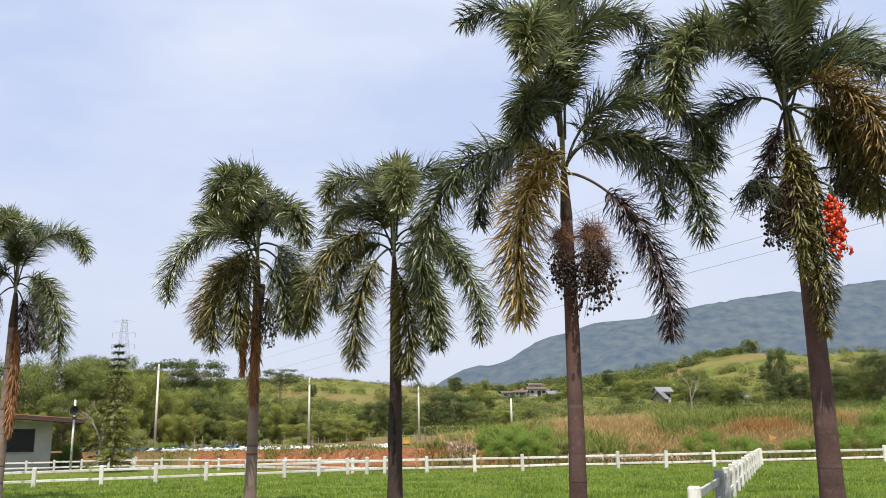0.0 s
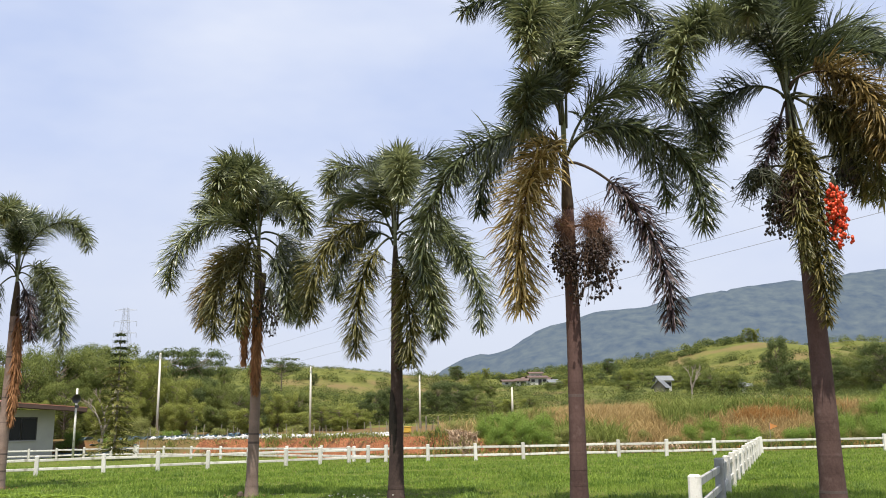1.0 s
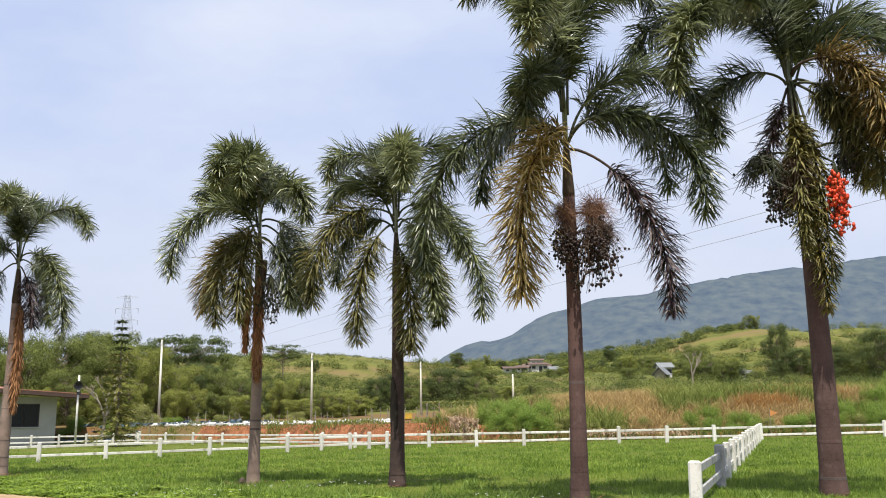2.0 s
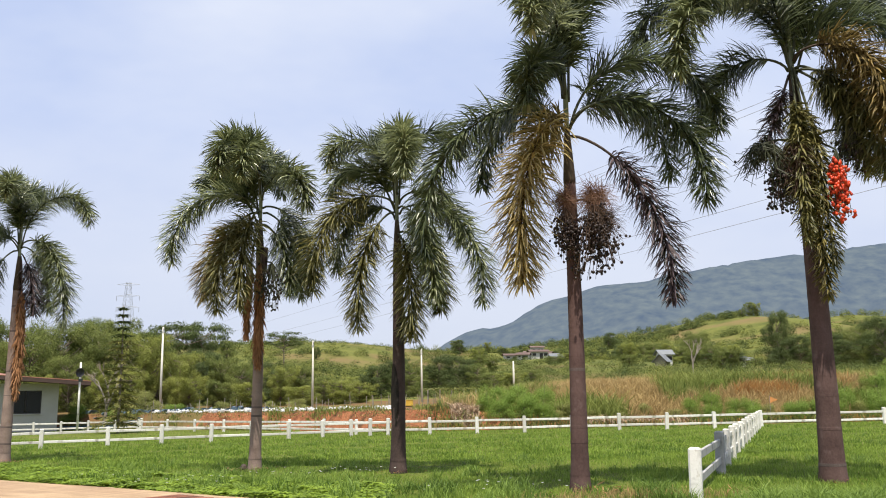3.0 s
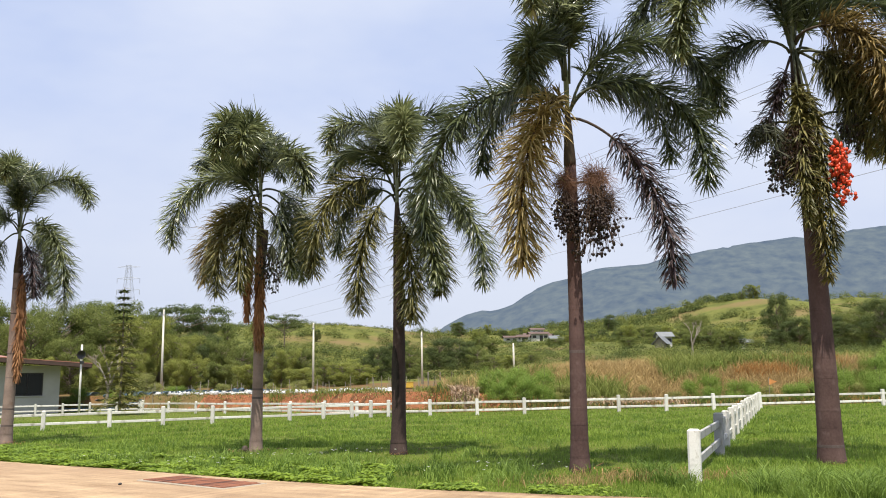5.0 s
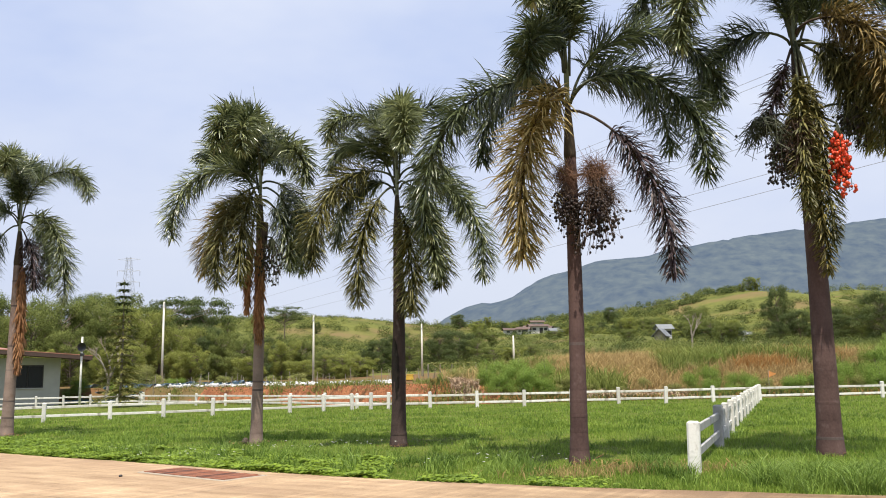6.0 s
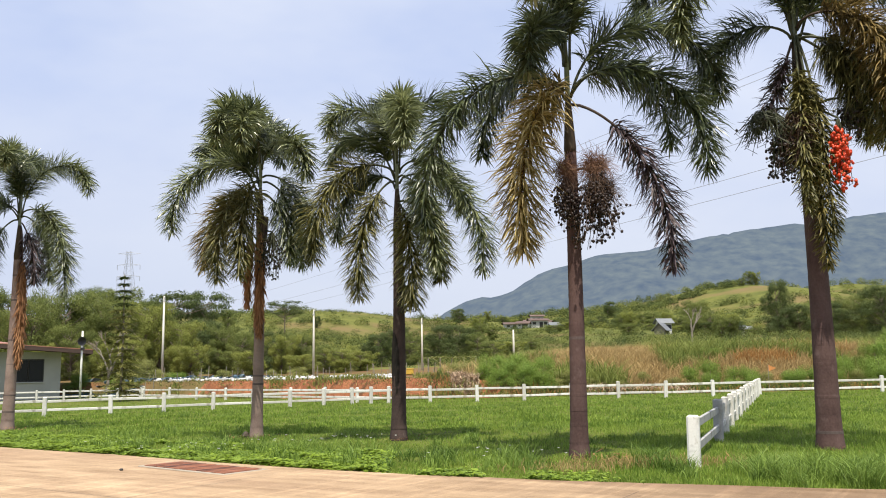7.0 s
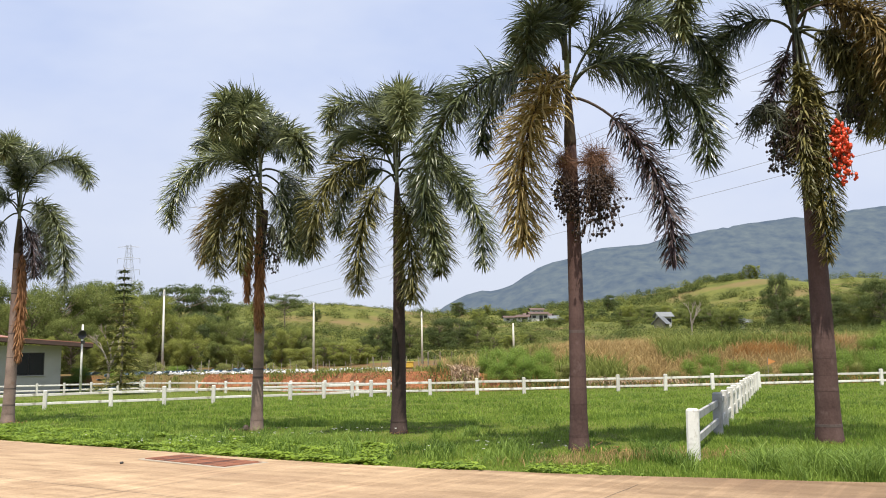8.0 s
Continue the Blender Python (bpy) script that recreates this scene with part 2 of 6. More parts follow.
WHITE_WALL = material("white_wall", (0.464, 0.456, 0.424), (0.6, 0.592, 0.56), 0.6, 0.85, 0, 10)
STONE = material("bleached_straw", (0.352, 0.246, 0.158), (0.484, 0.37, 0.264), 0.6, 0.95, 0.6, 8, vary="island")
PETAL = material("white_flower", (0.6, 0.6, 0.576), (0.68, 0.68, 0.656), 5, 0.7, through_light=0.2)

RED_SOIL.node_tree.nodes["Bump"].inputs["Distance"].default_value = 0.2


def dirty_side(m, tint, x0, x1):
    """Older, browner wear that grows towards one end of the road, with a ragged edge."""
    n, l = m.node_tree.nodes, m.node_tree.links
    b = n["Principled BSDF"]
    colour = b.inputs["Base Color"].links[0].from_socket
    co, no, xyz = n.new("ShaderNodeTexCoord"), n.new("ShaderNodeTexNoise"), n.new("ShaderNodeSeparateXYZ")
    no.inputs["Scale"].default_value, no.inputs["Detail"].default_value = 0.6, 8
    l.new(co.outputs["Object"], no.inputs["Vector"])
    l.new(co.outputs["Object"], xyz.inputs[0])
    add = n.new("ShaderNodeMath")
    add.operation = "MULTIPLY_ADD"
    add.inputs[1].default_value = 5.0
    l.new(no.outputs[0], add.inputs[0])
    l.new(xyz.outputs[0], add.inputs[2])
    ramp, mix = n.new("ShaderNodeMapRange"), n.new("ShaderNodeMix")
    ramp.inputs[1].default_value, ramp.inputs[2].default_value = x0 + 2.5, x1 + 2.5
    l.new(add.outputs[0], ramp.inputs[0])
    mix.data_type, mix.blend_type = "RGBA", "MULTIPLY"
    mix.inputs[7].default_value = (*tint, 1)
    l.new(ramp.outputs[0], mix.inputs[0])
    l.new(colour, mix.inputs[6])
    l.new(mix.outputs[2], b.inputs["Base Color"])


dirty_side(CONCRETE, (0.66, 0.64, 0.63), -1.5, 4.5)


def scuffed(m, layers):
    """Wear laid over a surface: stretched noise picks out scratches and spots of another tone."""
    n, l = m.node_tree.nodes, m.node_tree.links
    b = n["Principled BSDF"]
    for tint, scale, stretch, turn, start, end in layers:
        colour = b.inputs["Base Color"].links[0].from_socket
        co, mp, no, ramp, mix = (n.new("ShaderNode" + k) for k in ("TexCoord", "Mapping", "TexNoise", "MapRange", "Mix"))
        mp.vector_type = "TEXTURE"
        mp.inputs["Scale"].default_value, mp.inputs["Rotation"].default_value = stretch, (0, 0, turn)
        no.inputs["Scale"].default_value, no.inputs["Detail"].default_value, no.inputs["Roughness"].default_value = scale, 9, 0.65
        ramp.inputs[1].default_value, ramp.inputs[2].default_value = start, end
        mix.data_type, mix.blend_type = "RGBA", "MULTIPLY"
        mix.inputs[7].default_value = (*tint, 1)
        l.new(co.outputs["Object"], mp.inputs[0])
        l.new(mp.outputs[0], no.inputs["Vector"])
        l.new(no.outputs[0], ramp.inputs[0])
        l.new(ramp.outputs[0], mix.inputs[0])
        l.new(colour, mix.inputs[6])
        l.new(mix.outputs[2], b.inputs["Base Color"])


scuffed(CONCRETE, (((1.22, 1.22, 1.22), 1.4, (5.0, 0.35, 1), 1.0, 0.5, 0.62), ((0.78, 0.75, 0.72), 0.9, (3.0, 0.5, 1), -0.6, 0.54, 0.7), ((0.7, 0.68, 0.66), 7.0, (1, 1, 1), 0.0, 0.58, 0.72),
                   ((1.16, 1.15, 1.13), 26.0, (1, 1, 1), 0.0, 0.5, 0.68)))
scuffed(WHITE_PAINT, (((0.6, 0.57, 0.5), 9.0, (0.5, 0.5, 1.6), 0.0, 0.58, 0.7),))


def glass_material():
    m = bpy.data.materials.new("dark_glass")
    m.use_nodes = True
    b = m.node_tree.nodes["Principled BSDF"]
    b.inputs["Base Color"].default_value = (0.015, 0.017, 0.02, 1)
    b.inputs["Roughness"].default_value = 0.2
    b.inputs["Specular IOR Level"].default_value = 0.25
    return m


GLASS = glass_material()


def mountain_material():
    """Forested slopes seen through kilometres of hazy air: dim forest, the haze put in as a faint blue emission."""
    m = bpy.data.materials.new("far_mountain")
    m.use_nodes = True
    n, l = m.node_tree.nodes, m.node_tree.links
    b = n["Principled BSDF"]
    b.inputs["Roughness"].default_value, b.inputs["Specular IOR Level"].default_value = 1.0, 0.0
    co, a, r = n.new("ShaderNodeTexCoord"), n.new("ShaderNodeTexNoise"), n.new("ShaderNodeMix")
    a.inputs["Scale"].default_value, a.inputs["Detail"].default_value, a.inputs["Roughness"].default_value = 0.022, 12, 0.66
    span = n.new("ShaderNodeMapRange")
    span.inputs[1].default_value, span.inputs[2].default_value = 0.3, 0.72
    r.data_type = "RGBA"
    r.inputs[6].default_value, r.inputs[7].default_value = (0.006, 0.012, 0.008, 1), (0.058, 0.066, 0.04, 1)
    l.new(co.outputs["Object"], a.inputs["Vector"])
    l.new(a.outputs[0], span.inputs[0])
    l.new(span.outputs[0], r.inputs[0])
    l.new(r.outputs[2], b.inputs["Base Color"])
    # blue glow stands in for the hazy air before the ridge
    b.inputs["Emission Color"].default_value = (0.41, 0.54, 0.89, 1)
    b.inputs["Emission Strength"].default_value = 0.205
    return m


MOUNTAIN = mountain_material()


# ---- building helpers ----
class Shape:
    """Collects vertices and faces; mesh() turns them into one mesh."""

    def __init__(self):
        self.v, self.f, self.slot = [], [], []

    def add(self, verts, faces, slot=0):
        k = len(self.v)
        self.v.extend(tuple(p) for p in verts)
        for face in faces:
            self.f.append(tuple(i + k for i in face))
            self.slot.append(slot)
        return self

    def box(self, c, size, turn=0.0, bevel=0.0, slot=0):
        sx, sy, sz = (s / 2 for s in size)
        cs, sn = math.cos(turn), math.sin(turn)
        pts, faces = [], []
        if bevel <= 0:
            pts = [(x, y, z) for z in (-sz, sz) for x, y in ((-sx, -sy), (sx, -sy), (sx, sy), (-sx, sy))]
            faces = [(3, 2, 1, 0), (4, 5, 6, 7), (0, 1, 5, 4), (1, 2, 6, 5), (2, 3, 7, 6), (3, 0, 4, 7)]
        else:
            b = min(bevel, sx * 0.9, sy * 0.9, sz * 0.9)
            ring = [(-sx + b, -sy), (sx - b, -sy), (sx, -sy + b), (sx, sy - b), (sx - b, sy), (-sx + b, sy), (-sx, sy - b), (-sx, -sy + b)]
            inner = [(x * (sx - b) / sx, y * (sy - b) / sy) for x, y in ring]
            for z, r in ((-sz, inner), (-sz + b, ring), (sz - b, ring), (sz, inner)):
                pts += [(x, y, z) for x, y in r]
            for k in range(3):
                faces += [(k * 8 + i, k * 8 + (i + 1) % 8, k * 8 + 8 + (i + 1) % 8, k * 8 + 8 + i) for i in range(8)]
            faces += [tuple(range(7, -1, -1)), tuple(range(24, 32))]
        return self.add([(c[0] + x * cs - y * sn, c[1] + x * sn + y * cs, c[2] + z) for x, y, z in pts], faces, slot)

    def tube(self, path, radii, sides=8, slot=0, cap=True):
        path = [Vector(p) for p in path]
        pts, faces, up = [], [], Vector((0.13, 0.97, 0.2))
        for i, p in enumerate(path):
            d = (path[min(i + 1, len(path) - 1)] - path[max(i - 1, 0)]).normalized()
            a = d.cross(up)
            if a.length < 0.1:
                a = d.cross(Vector((1, 0, 0)))
            a.normalize()
            b = d.cross(a)
            r = radii[i] if isinstance(radii, (list, tuple)) else radii
            pts += [p + (a * math.cos(2 * math.pi * k / sides) + b * math.sin(2 * math.pi * k / sides)) * r for k in range(sides)]
        for i in range(len(path) - 1):
            for k in range(sides):
                k2 = (k + 1) % sides
                faces.append((i * sides + k, i * sides + k2, (i + 1) * sides + k2, (i + 1) * sides + k))
        if cap:
            faces += [tuple(range(sides - 1, -1, -1)), tuple(range((len(path) - 1) * sides, len(path) * sides))]
        return self.add(pts, faces, slot)

    def leaf(self, base, way, side, length, width, slot=0, bend=None):
        """A narrow leaf: a quad and a tip."""
        mid = base + way * (length * 0.5)
        tip = base + way * length + (bend if bend is not None else Vector((0, 0, 0)))
        return self.add([base - side * (width * 0.3), base + side * (width * 0.3), mid + side * (width * 0.5), mid - side * (width * 0.5), tip],
                        [(0, 1, 2, 3), (3, 2, 4)], slot)

    def mesh(self, name, mats, smooth=False):
        me = bpy.data.meshes.new(name)
        me.from_pydata(self.v, [], self.f)
        for m in (mats if isinstance(mats, (list, tuple)) else [mats]):
            me.materials.append(m)
        if any(self.slot):
            me.polygons.foreach_set("material_index", self.slot)
        if smooth:
            me.polygons.foreach_set("use_smooth", [True] * len(me.polygons))
        me.update()
        return me


def thing(name, place, label, category, group="", kind="", turn=0.0):
    ob = new(name)
    ob.empty_display_size = 0.2
    ob.matrix_basis = pose(*place, 0, 0, turn)
    return tagged(ob, label, category, group, kind)


def part(name, shape, mats, parent, label="", smooth=False, at=None):
    me = shape if isinstance(shape, bpy.types.Mesh) else shape.mesh(name, mats, smooth)
    ob = new(name, me)
    ob.parent = parent
    if at is not None:
        ob.matrix_basis = at
    return tagged(ob, label)


def whole(name, shape, mats, label, category, kind="", smooth=False, place=(0, 0, 0)):
    ob = new(name, shape.mesh(name, mats, smooth))
    ob.location = place
    return tagged(ob, label, category, "", kind)


def ease(a, b, t):
    t = min(1.0, max(0.0, (t - a) / (b - a)))
    return t * t * (3 - 2 * t)


R = random.Random(7)


# ---- the ground: pasture, cut bank, rising fields and hills in one sheet ----
def bank_line(x):
    """Where the bank behind the paddock begins."""
    return 52.5 + 1.0 * max(0.0, -3.5 - max(x, -30.0)) + 0.6 * noise.noise((x * 0.12, 3.1, 0)) + 0.35 * noise.noise((x * 0.7, 5.1, 0))


def swell(x, y, cx, cy, sx, sy, top):
    return top * math.exp(-((x - cx) / sx) ** 2 - ((y - cy) / sy) ** 2)


def height(x, y):
    z = 0.008 * min(60.0, max(-60.0, x))
    u = y - bank_line(x)
    right = ease(-1.0, 12.0, x)
    if u > 0:
        cut = 1.25 * ease(0.0, 1.6 + 1.0 * abs(noise.noise((x * 0.35, 7.7, 0))), u)
        grassy = 2.3 * ease(0.0, 13.0, u)
        z += cut * (1 - right) + grassy * right
        z += 0.10 * noise.noise((x * 0.4, y * 0.4, 2.0)) * ease(1, 4, u)
    v = min(430.0, y) - 78.0
    if v > 0:
        z += (0.043 * v + 0.000085 * v * v) * (0.5 + 0.5 * ease(-20, 30, x) + 0.5 * ease(140, 300, y) * (1 - ease(-20, 30, x)))
        z += 2.2 * noise.noise((x * 0.018, y * 0.018, 5.0)) * ease(100, 240, y)
        z += 6.0 * noise.noise((x * 0.006, y * 0.006, 9.0)) * ease(250, 500, y)
    z += swell(x, y, -62, 285, 62, 75, 7.6) + swell(x, y, 147, 400, 45, 95, 11.0) + swell(x, y, 420, 900, 170, 200, 54.0) - swell(x, y, 5, 460, 60, 90, 8.0)
    z += swell(x, y, -60, 620, 130, 130, 14.0)
    if y > 1000:
        z -= 0.012 * (y - 1000)
    return z


def make_ground():
    angles = []
    a = -180.0
    while a < 180.0:
        angles.append(a)
        a += 0.4 if -36 <= a < 36 else (2.0 if -60 <= a < 60 else 8.0)
    radii, r = [], 1.5
    while r < 4600:
        radii.append(r)
        step = 0.05 if (r < 46 or r > 95) else 0.0
        r += r * step if step else 0.55
    s = Shape()
    n = len(angles)
    pts = [(0.0, 0.0, height(0, 0))]
    for r in radii:
        for a in angles:
            x, y = r * math.sin(radians(a)), r * math.cos(radians(a))
            pts.append((x, y, height(x, y)))
    faces, slots = [(0, 1 + (k + 1) % n, 1 + k) for k in range(n)], [0] * n
    for i in range(len(radii) - 1):
        for k in range(n):
            k2 = (k + 1) % n
            a, b, c, d = 1 + i * n + k, 1 + i * n + k2, 1 + (i + 1) * n + k2, 1 + (i + 1) * n + k
            faces.append((a, b, c, d))
            x, y = pts[a][0], pts[a][1]
            u = y - bank_line(x)
            slots.append(0 if u < -0.4 else (1 if u < 2.6 and -19 + 3 * noise.noise((y, x, 6)) < x < 3.5 + 2 * noise.noise((y, x, 1)) else (2 if y < (100 if x < 8 else 82) else 3)))
    s.add(pts, faces)
    s.slot = slots
    return whole("ground", s, [GRASS_GROUND, RED_SOIL, DRY_GROUND, HILL], "green pasture rising over a red earth cut to grassy hills", "ground", "structure", True)


make_ground()


def make_mountain():
    """A long forested ridge three kilometres off, with spurs and gullies."""
    s = Shape()
    cols, rows = 150, 26
    pts = []
    for j in range(rows):
        f = j / (rows - 1)
        for i in range(cols):
            x = -700 + 3900 * i / (cols - 1)
            crest = 116 + 135 * ease(-190, 170, x) + 106 * ease(130, 480, x) + 26 * ease(420, 520, x) + 150 * min(1.0, max(0.0, (x - 507) / 1050)) + 120 * ease(1600, 2600, x)
            crest += 10 * noise.noise((x * 0.006, 0.4, 0)) + 5 * noise.noise((x * 0.03, 1.4, 0)) + 3 * noise.noise((x * 0.09, 2.4, 0))
            y = 2100 + 900 * f
            spur = (190 * abs(noise.noise((x * 0.0028 + 0.3 * f, f * 1.3, 4.0))) + 60 * abs(noise.noise((x * 0.008 + 0.5 * f, f * 2.0, 6.0)))) * math.sin(math.pi * f)
            pts.append((x + 60 * noise.noise((x * 0.004, f * 3, 1)), y, crest * (f ** 0.8) * 1.0 - spur * (1 - f) - 30 * (1 - f) + 14 * noise.noise((x * 0.012, f * 6, 8)) * math.sin(math.pi * f)))
    faces = [(j * cols + i, j * cols + i + 1, (j + 1) * cols + i + 1, (j + 1) * cols + i) for j in range(rows - 1) for i in range(cols - 1)]
    s.add(pts, faces)
    back = len(s.v)
    s.add([(pts[(rows - 1) * cols + i][0], 3500, -40) for i in range(cols)], [])
    s.add([], [])
    for i in range(cols - 1):
        s.f.append(((rows - 1) * cols + i, (rows - 1) * cols + i + 1, back + i + 1, back + i))
        s.slot.append(0)
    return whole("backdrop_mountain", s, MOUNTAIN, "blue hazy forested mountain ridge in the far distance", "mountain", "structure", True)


make_mountain()


# ---- concrete road with a drain grate ----
def road_edge(x):
    """The grass edge of the road, in y for each x."""
    if x < -12.0:
        return 23.03 - 0.7 * (x + 12.0)
    return 14.22 - 0.62 * x + 0.0095 * x * x + 0.25 * math.exp(-((x + 6.8) / 3.2) ** 2) if x < 0.0 else 14.22 - 0.52 * x + 0.014 * x * x


def make_road():
    road = thing("road", (0, 0, 0), "pale beige weathered concrete road with dark joints", "road", "", "structure")
    slab = Shape()
    xs = [-30 + 0.5 * i for i in range(121)]
    far = [(x, road_edge(x) + 0.10 * noise.noise((x * 0.9, 0, 0)) + 0.04 * noise.noise((x * 4, 2, 0))) for x in xs]
    for i in range(len(xs) - 1):
        (x0, y0), (x1, y1) = far[i], far[i + 1]
        steps = [(y0 - d, y1 - d) for d in (0, 0.35, 1.2, 3, 6, 12, 24)]
        for k in range(len(steps) - 1):
            (a0, a1), (b0, b1) = steps[k], steps[k + 1]
            slab.add([(x0, a0, height(x0, a0) + 0.03), (x1, a1, height(x1, a1) + 0.03), (x1, b1, height(x1, b1) + 0.03), (x0, b0, height(x0, b0) + 0.03)], [(3, 2, 1, 0)])
        slab.add([(x0, y0, height(x0, y0) + 0.03), (x1, y1, height(x1, y1) + 0.03), (x1, y1, height(x1, y1) - 0.1), (x0, y0, height(x0, y0) - 0.1)], [(0, 1, 2, 3)])
    part("slab", slab, CONCRETE, road)
    for (x0, y0), (x1, y1) in (((-7.16, 14.36), (-3.86, 12.01)), ((-3.86, 12.01), (0.5, 8.9)), ((-4.9, 11.75), (-2.35, 15.8)), ((2.6, 12.0), (1.4, 10.0)), ((-12.7, 18.3), (-7.16, 14.36))):
        j = Shape()
        n = 14
        d = Vector((x1 - x0, y1 - y0, 0)).normalized()
        side = Vector((-d.y, d.x, 0)) * 0.005
        prev = None
        for i in range(n + 1):
            x, y = x0 + (x1 - x0) * i / n, y0 + (y1 - y0) * i / n
            x, y = x + 0.02 * noise.noise((x * 2, y * 2, 3)), y + 0.02 * noise.noise((x * 2, y * 2, 5))
            p = Vector((x, y, height(x, y) + 0.034))
            if prev is not None:
                j.add([prev - side, p - side, p + side, prev + side], [(0, 1, 2, 3)])
            prev = p
        part("joint", j, JOINT, road, "dark sealed joint")
    return road


make_road()


def make_drain():
    """A rusty slotted cover over a gutter inlet, framed by pale concrete, set into the grass side of the road."""
    x, y = -4.42, 16.2
    d = thing("drain_grate", (x, y, height(x, y) + 0.014), "rusty brown steel drain grate in a worn pale concrete frame", "drain grate", turn=-39)
    w, h = 2.42, 0.84
    part("apron", Shape().box((0.0, 0.1, 0.0), (w + 0.3, h + 0.45, 0.03), bevel=0.01), CONCRETE, d, "pale concrete apron")
    for fx, fy, sx, sy in ((0, -h / 2 - 0.035, w + 0.18, 0.07), (0, h / 2 + 0.035, w + 0.18, 0.05), (-w / 2 - 0.045, 0, 0.09, h), (w / 2 + 0.045, 0, 0.09, h)):
        part("frame", Shape().box((fx, fy, 0.014), (sx, sy, 0.04), bevel=0.012), KERB, d, "pale concrete frame")
    # no real depth: a dark sheet stands for the shaded void below
    part("pit", Shape().box((0, 0, 0.019), (w, h, 0.006)), FRAME, d, "dark sheet for the shade under the bars")
    bar = Shape().box((0, 0, 0), (0.082, h - 0.02, 0.02), bevel=0.005).mesh("bar", RUST)
    for i in range(24):
        part("bar", bar, RUST, d, at=pose(-w / 2 + 0.05 + i * (w - 0.1) / 23, 0, 0.03 + 0.004 * R.random(), R.uniform(-0.4, 0.4), R.uniform(-1.5, 1.5), 0))
    return d


make_drain()


# ---- white two-rail fences ----
POST = Shape().box((0, 0, 0.37), (0.18, 0.17, 1.06), bevel=0.03).mesh("post", WHITE_PAINT)
THIN_POST = Shape().box((0, 0, 0.36), (0.16, 0.15, 1.0), bevel=0.025).mesh("thin_post", WHITE_PAINT)
GREY_POST = Shape().box((0, 0, 0.38), (0.14, 0.21, 1.08), bevel=0.03).mesh("grey_post", GREY_FENCE)
NEAR_POST = Shape().box((0, 0, 0.38), (0.215, 0.205, 1.04), bevel=0.032).mesh("near_post", WHITE_PAINT)
BIG_POST = Shape().box((0, 0, 0.40), (0.26, 0.24, 1.06), bevel=0.04).mesh("big_post", WHITE_PAINT)


def make_fence(posts, label, data=POST, rails=(0.28, 0.68), special={}, skip=(), rail_size=0.115, joined=False, grey=()):
    f = thing("fence", (posts[0][0], posts[0][1], 0), label, "fence", "paddock fences")
    ox, oy = posts[0]
    for i, (x, y) in enumerate(posts):
        if joined and i == 0:
            continue
        ang = math.atan2(posts[min(i + 1, len(posts) - 1)][1] - posts[max(i - 1, 0)][1], posts[min(i + 1, len(posts) - 1)][0] - posts[max(i - 1, 0)][0])
        part("post", special.get(i, data), WHITE_PAINT, f,
             at=pose(x - ox, y - oy, height(x, y) + R.uniform(-0.03, 0.02), R.uniform(-1.2, 1.2), R.uniform(-1.6, 1.6), math.degrees(ang) + R.uniform(-3, 3)))
    for i in range(len(posts) - 1):
        if i in skip:
            continue
        (x0, y0), (x1, y1) = posts[i], posts[i + 1]
        L = math.hypot(x1 - x0, y1 - y0)
        me = Shape().box((0, 0, 0), (L - 0.05, 0.05, rail_size), bevel=0.012).mesh("rail", WHITE_PAINT)
        grey_rail = Shape().box((0, 0, 0), (L - 0.05, 0.06, 0.15), bevel=0.012).mesh("grey_rail", GREY_FENCE) if i in grey else None
        for h in rails:
            z0, z1 = height(x0, y0) + h + R.uniform(-0.02, 0.02), height(x1, y1) + h + R.uniform(-0.02, 0.02)
            m = pose((x0 + x1) / 2 - ox, (y0 + y1) / 2 - oy, (z0 + z1) / 2, 0, -math.degrees(math.atan2(z1 - z0, L)), math.degrees(math.atan2(y1 - y0, x1 - x0)))
            part("rail", me if i not in grey else grey_rail, WHITE_PAINT, f, "grey rail" if i in grey else "", at=m)
    return f


def line_posts(a, b, n):
    return [(a[0] + (b[0] - a[0]) * i / n, a[1] + (b[1] - a[1]) * i / n) for i in range(n + 1)]


CORNER, JOIN, GATE = (16.85, 47.0), (-2.98, 47.6), (-23.5, 68.8)
make_fence([JOIN] + line_posts((-0.72, 47.2), (14.34, 46.9), 6) + [CORNER, (20.4, 47.5), (23.9, 48.0)] + line_posts((26.6, 48.3), (40.0, 49.5), 5),
           "long white two-rail fence along the back of the paddock")
make_fence([JOIN, (-3.9, 47.13), (-4.85, 46.65), (-6.26, 45.94), (-7.87, 45.13), (-9.55, 44.28), (-11.35, 43.36), (-13.43, 42.31), (-15.57, 41.23), (-18.09, 39.95), (-20.5, 38.73), (-22.9, 37.5), (-25.3, 36.3)],
           "white two-rail fence running forward beside the lawn", joined=True)
make_fence([JOIN, (-4.87, 49.55), (-7.0, 51.75), (-9.4, 54.2), (-12.0, 56.9), (-14.8, 59.8), (-17.6, 62.69), (-20.44, 65.62), GATE], "white two-rail fence running back below the red bank", THIN_POST, special={8: BIG_POST}, joined=True)
make_fence([(-23.9, 69.45)] + line_posts((-25.64, 69.21), (-43.0, 65.7), 9), "white two-rail fence in front of the grey house", THIN_POST, special={0: BIG_POST})
D_LINE = [(4.11 + 0.3655 * s, 14.66 + 0.931 * s) for s in (5.5, 7.8, 10.1, 12.4, 14.7, 17.1, 19.6, 22.1, 24.6, 27.1, 29.6, 32.1)]
make_fence([(4.11, 14.66)] + D_LINE, "white two-rail fence dividing the paddock, its first bay grey", rails=(0.30, 0.70), special={0: NEAR_POST, 1: GREY_POST}, grey=(0,))


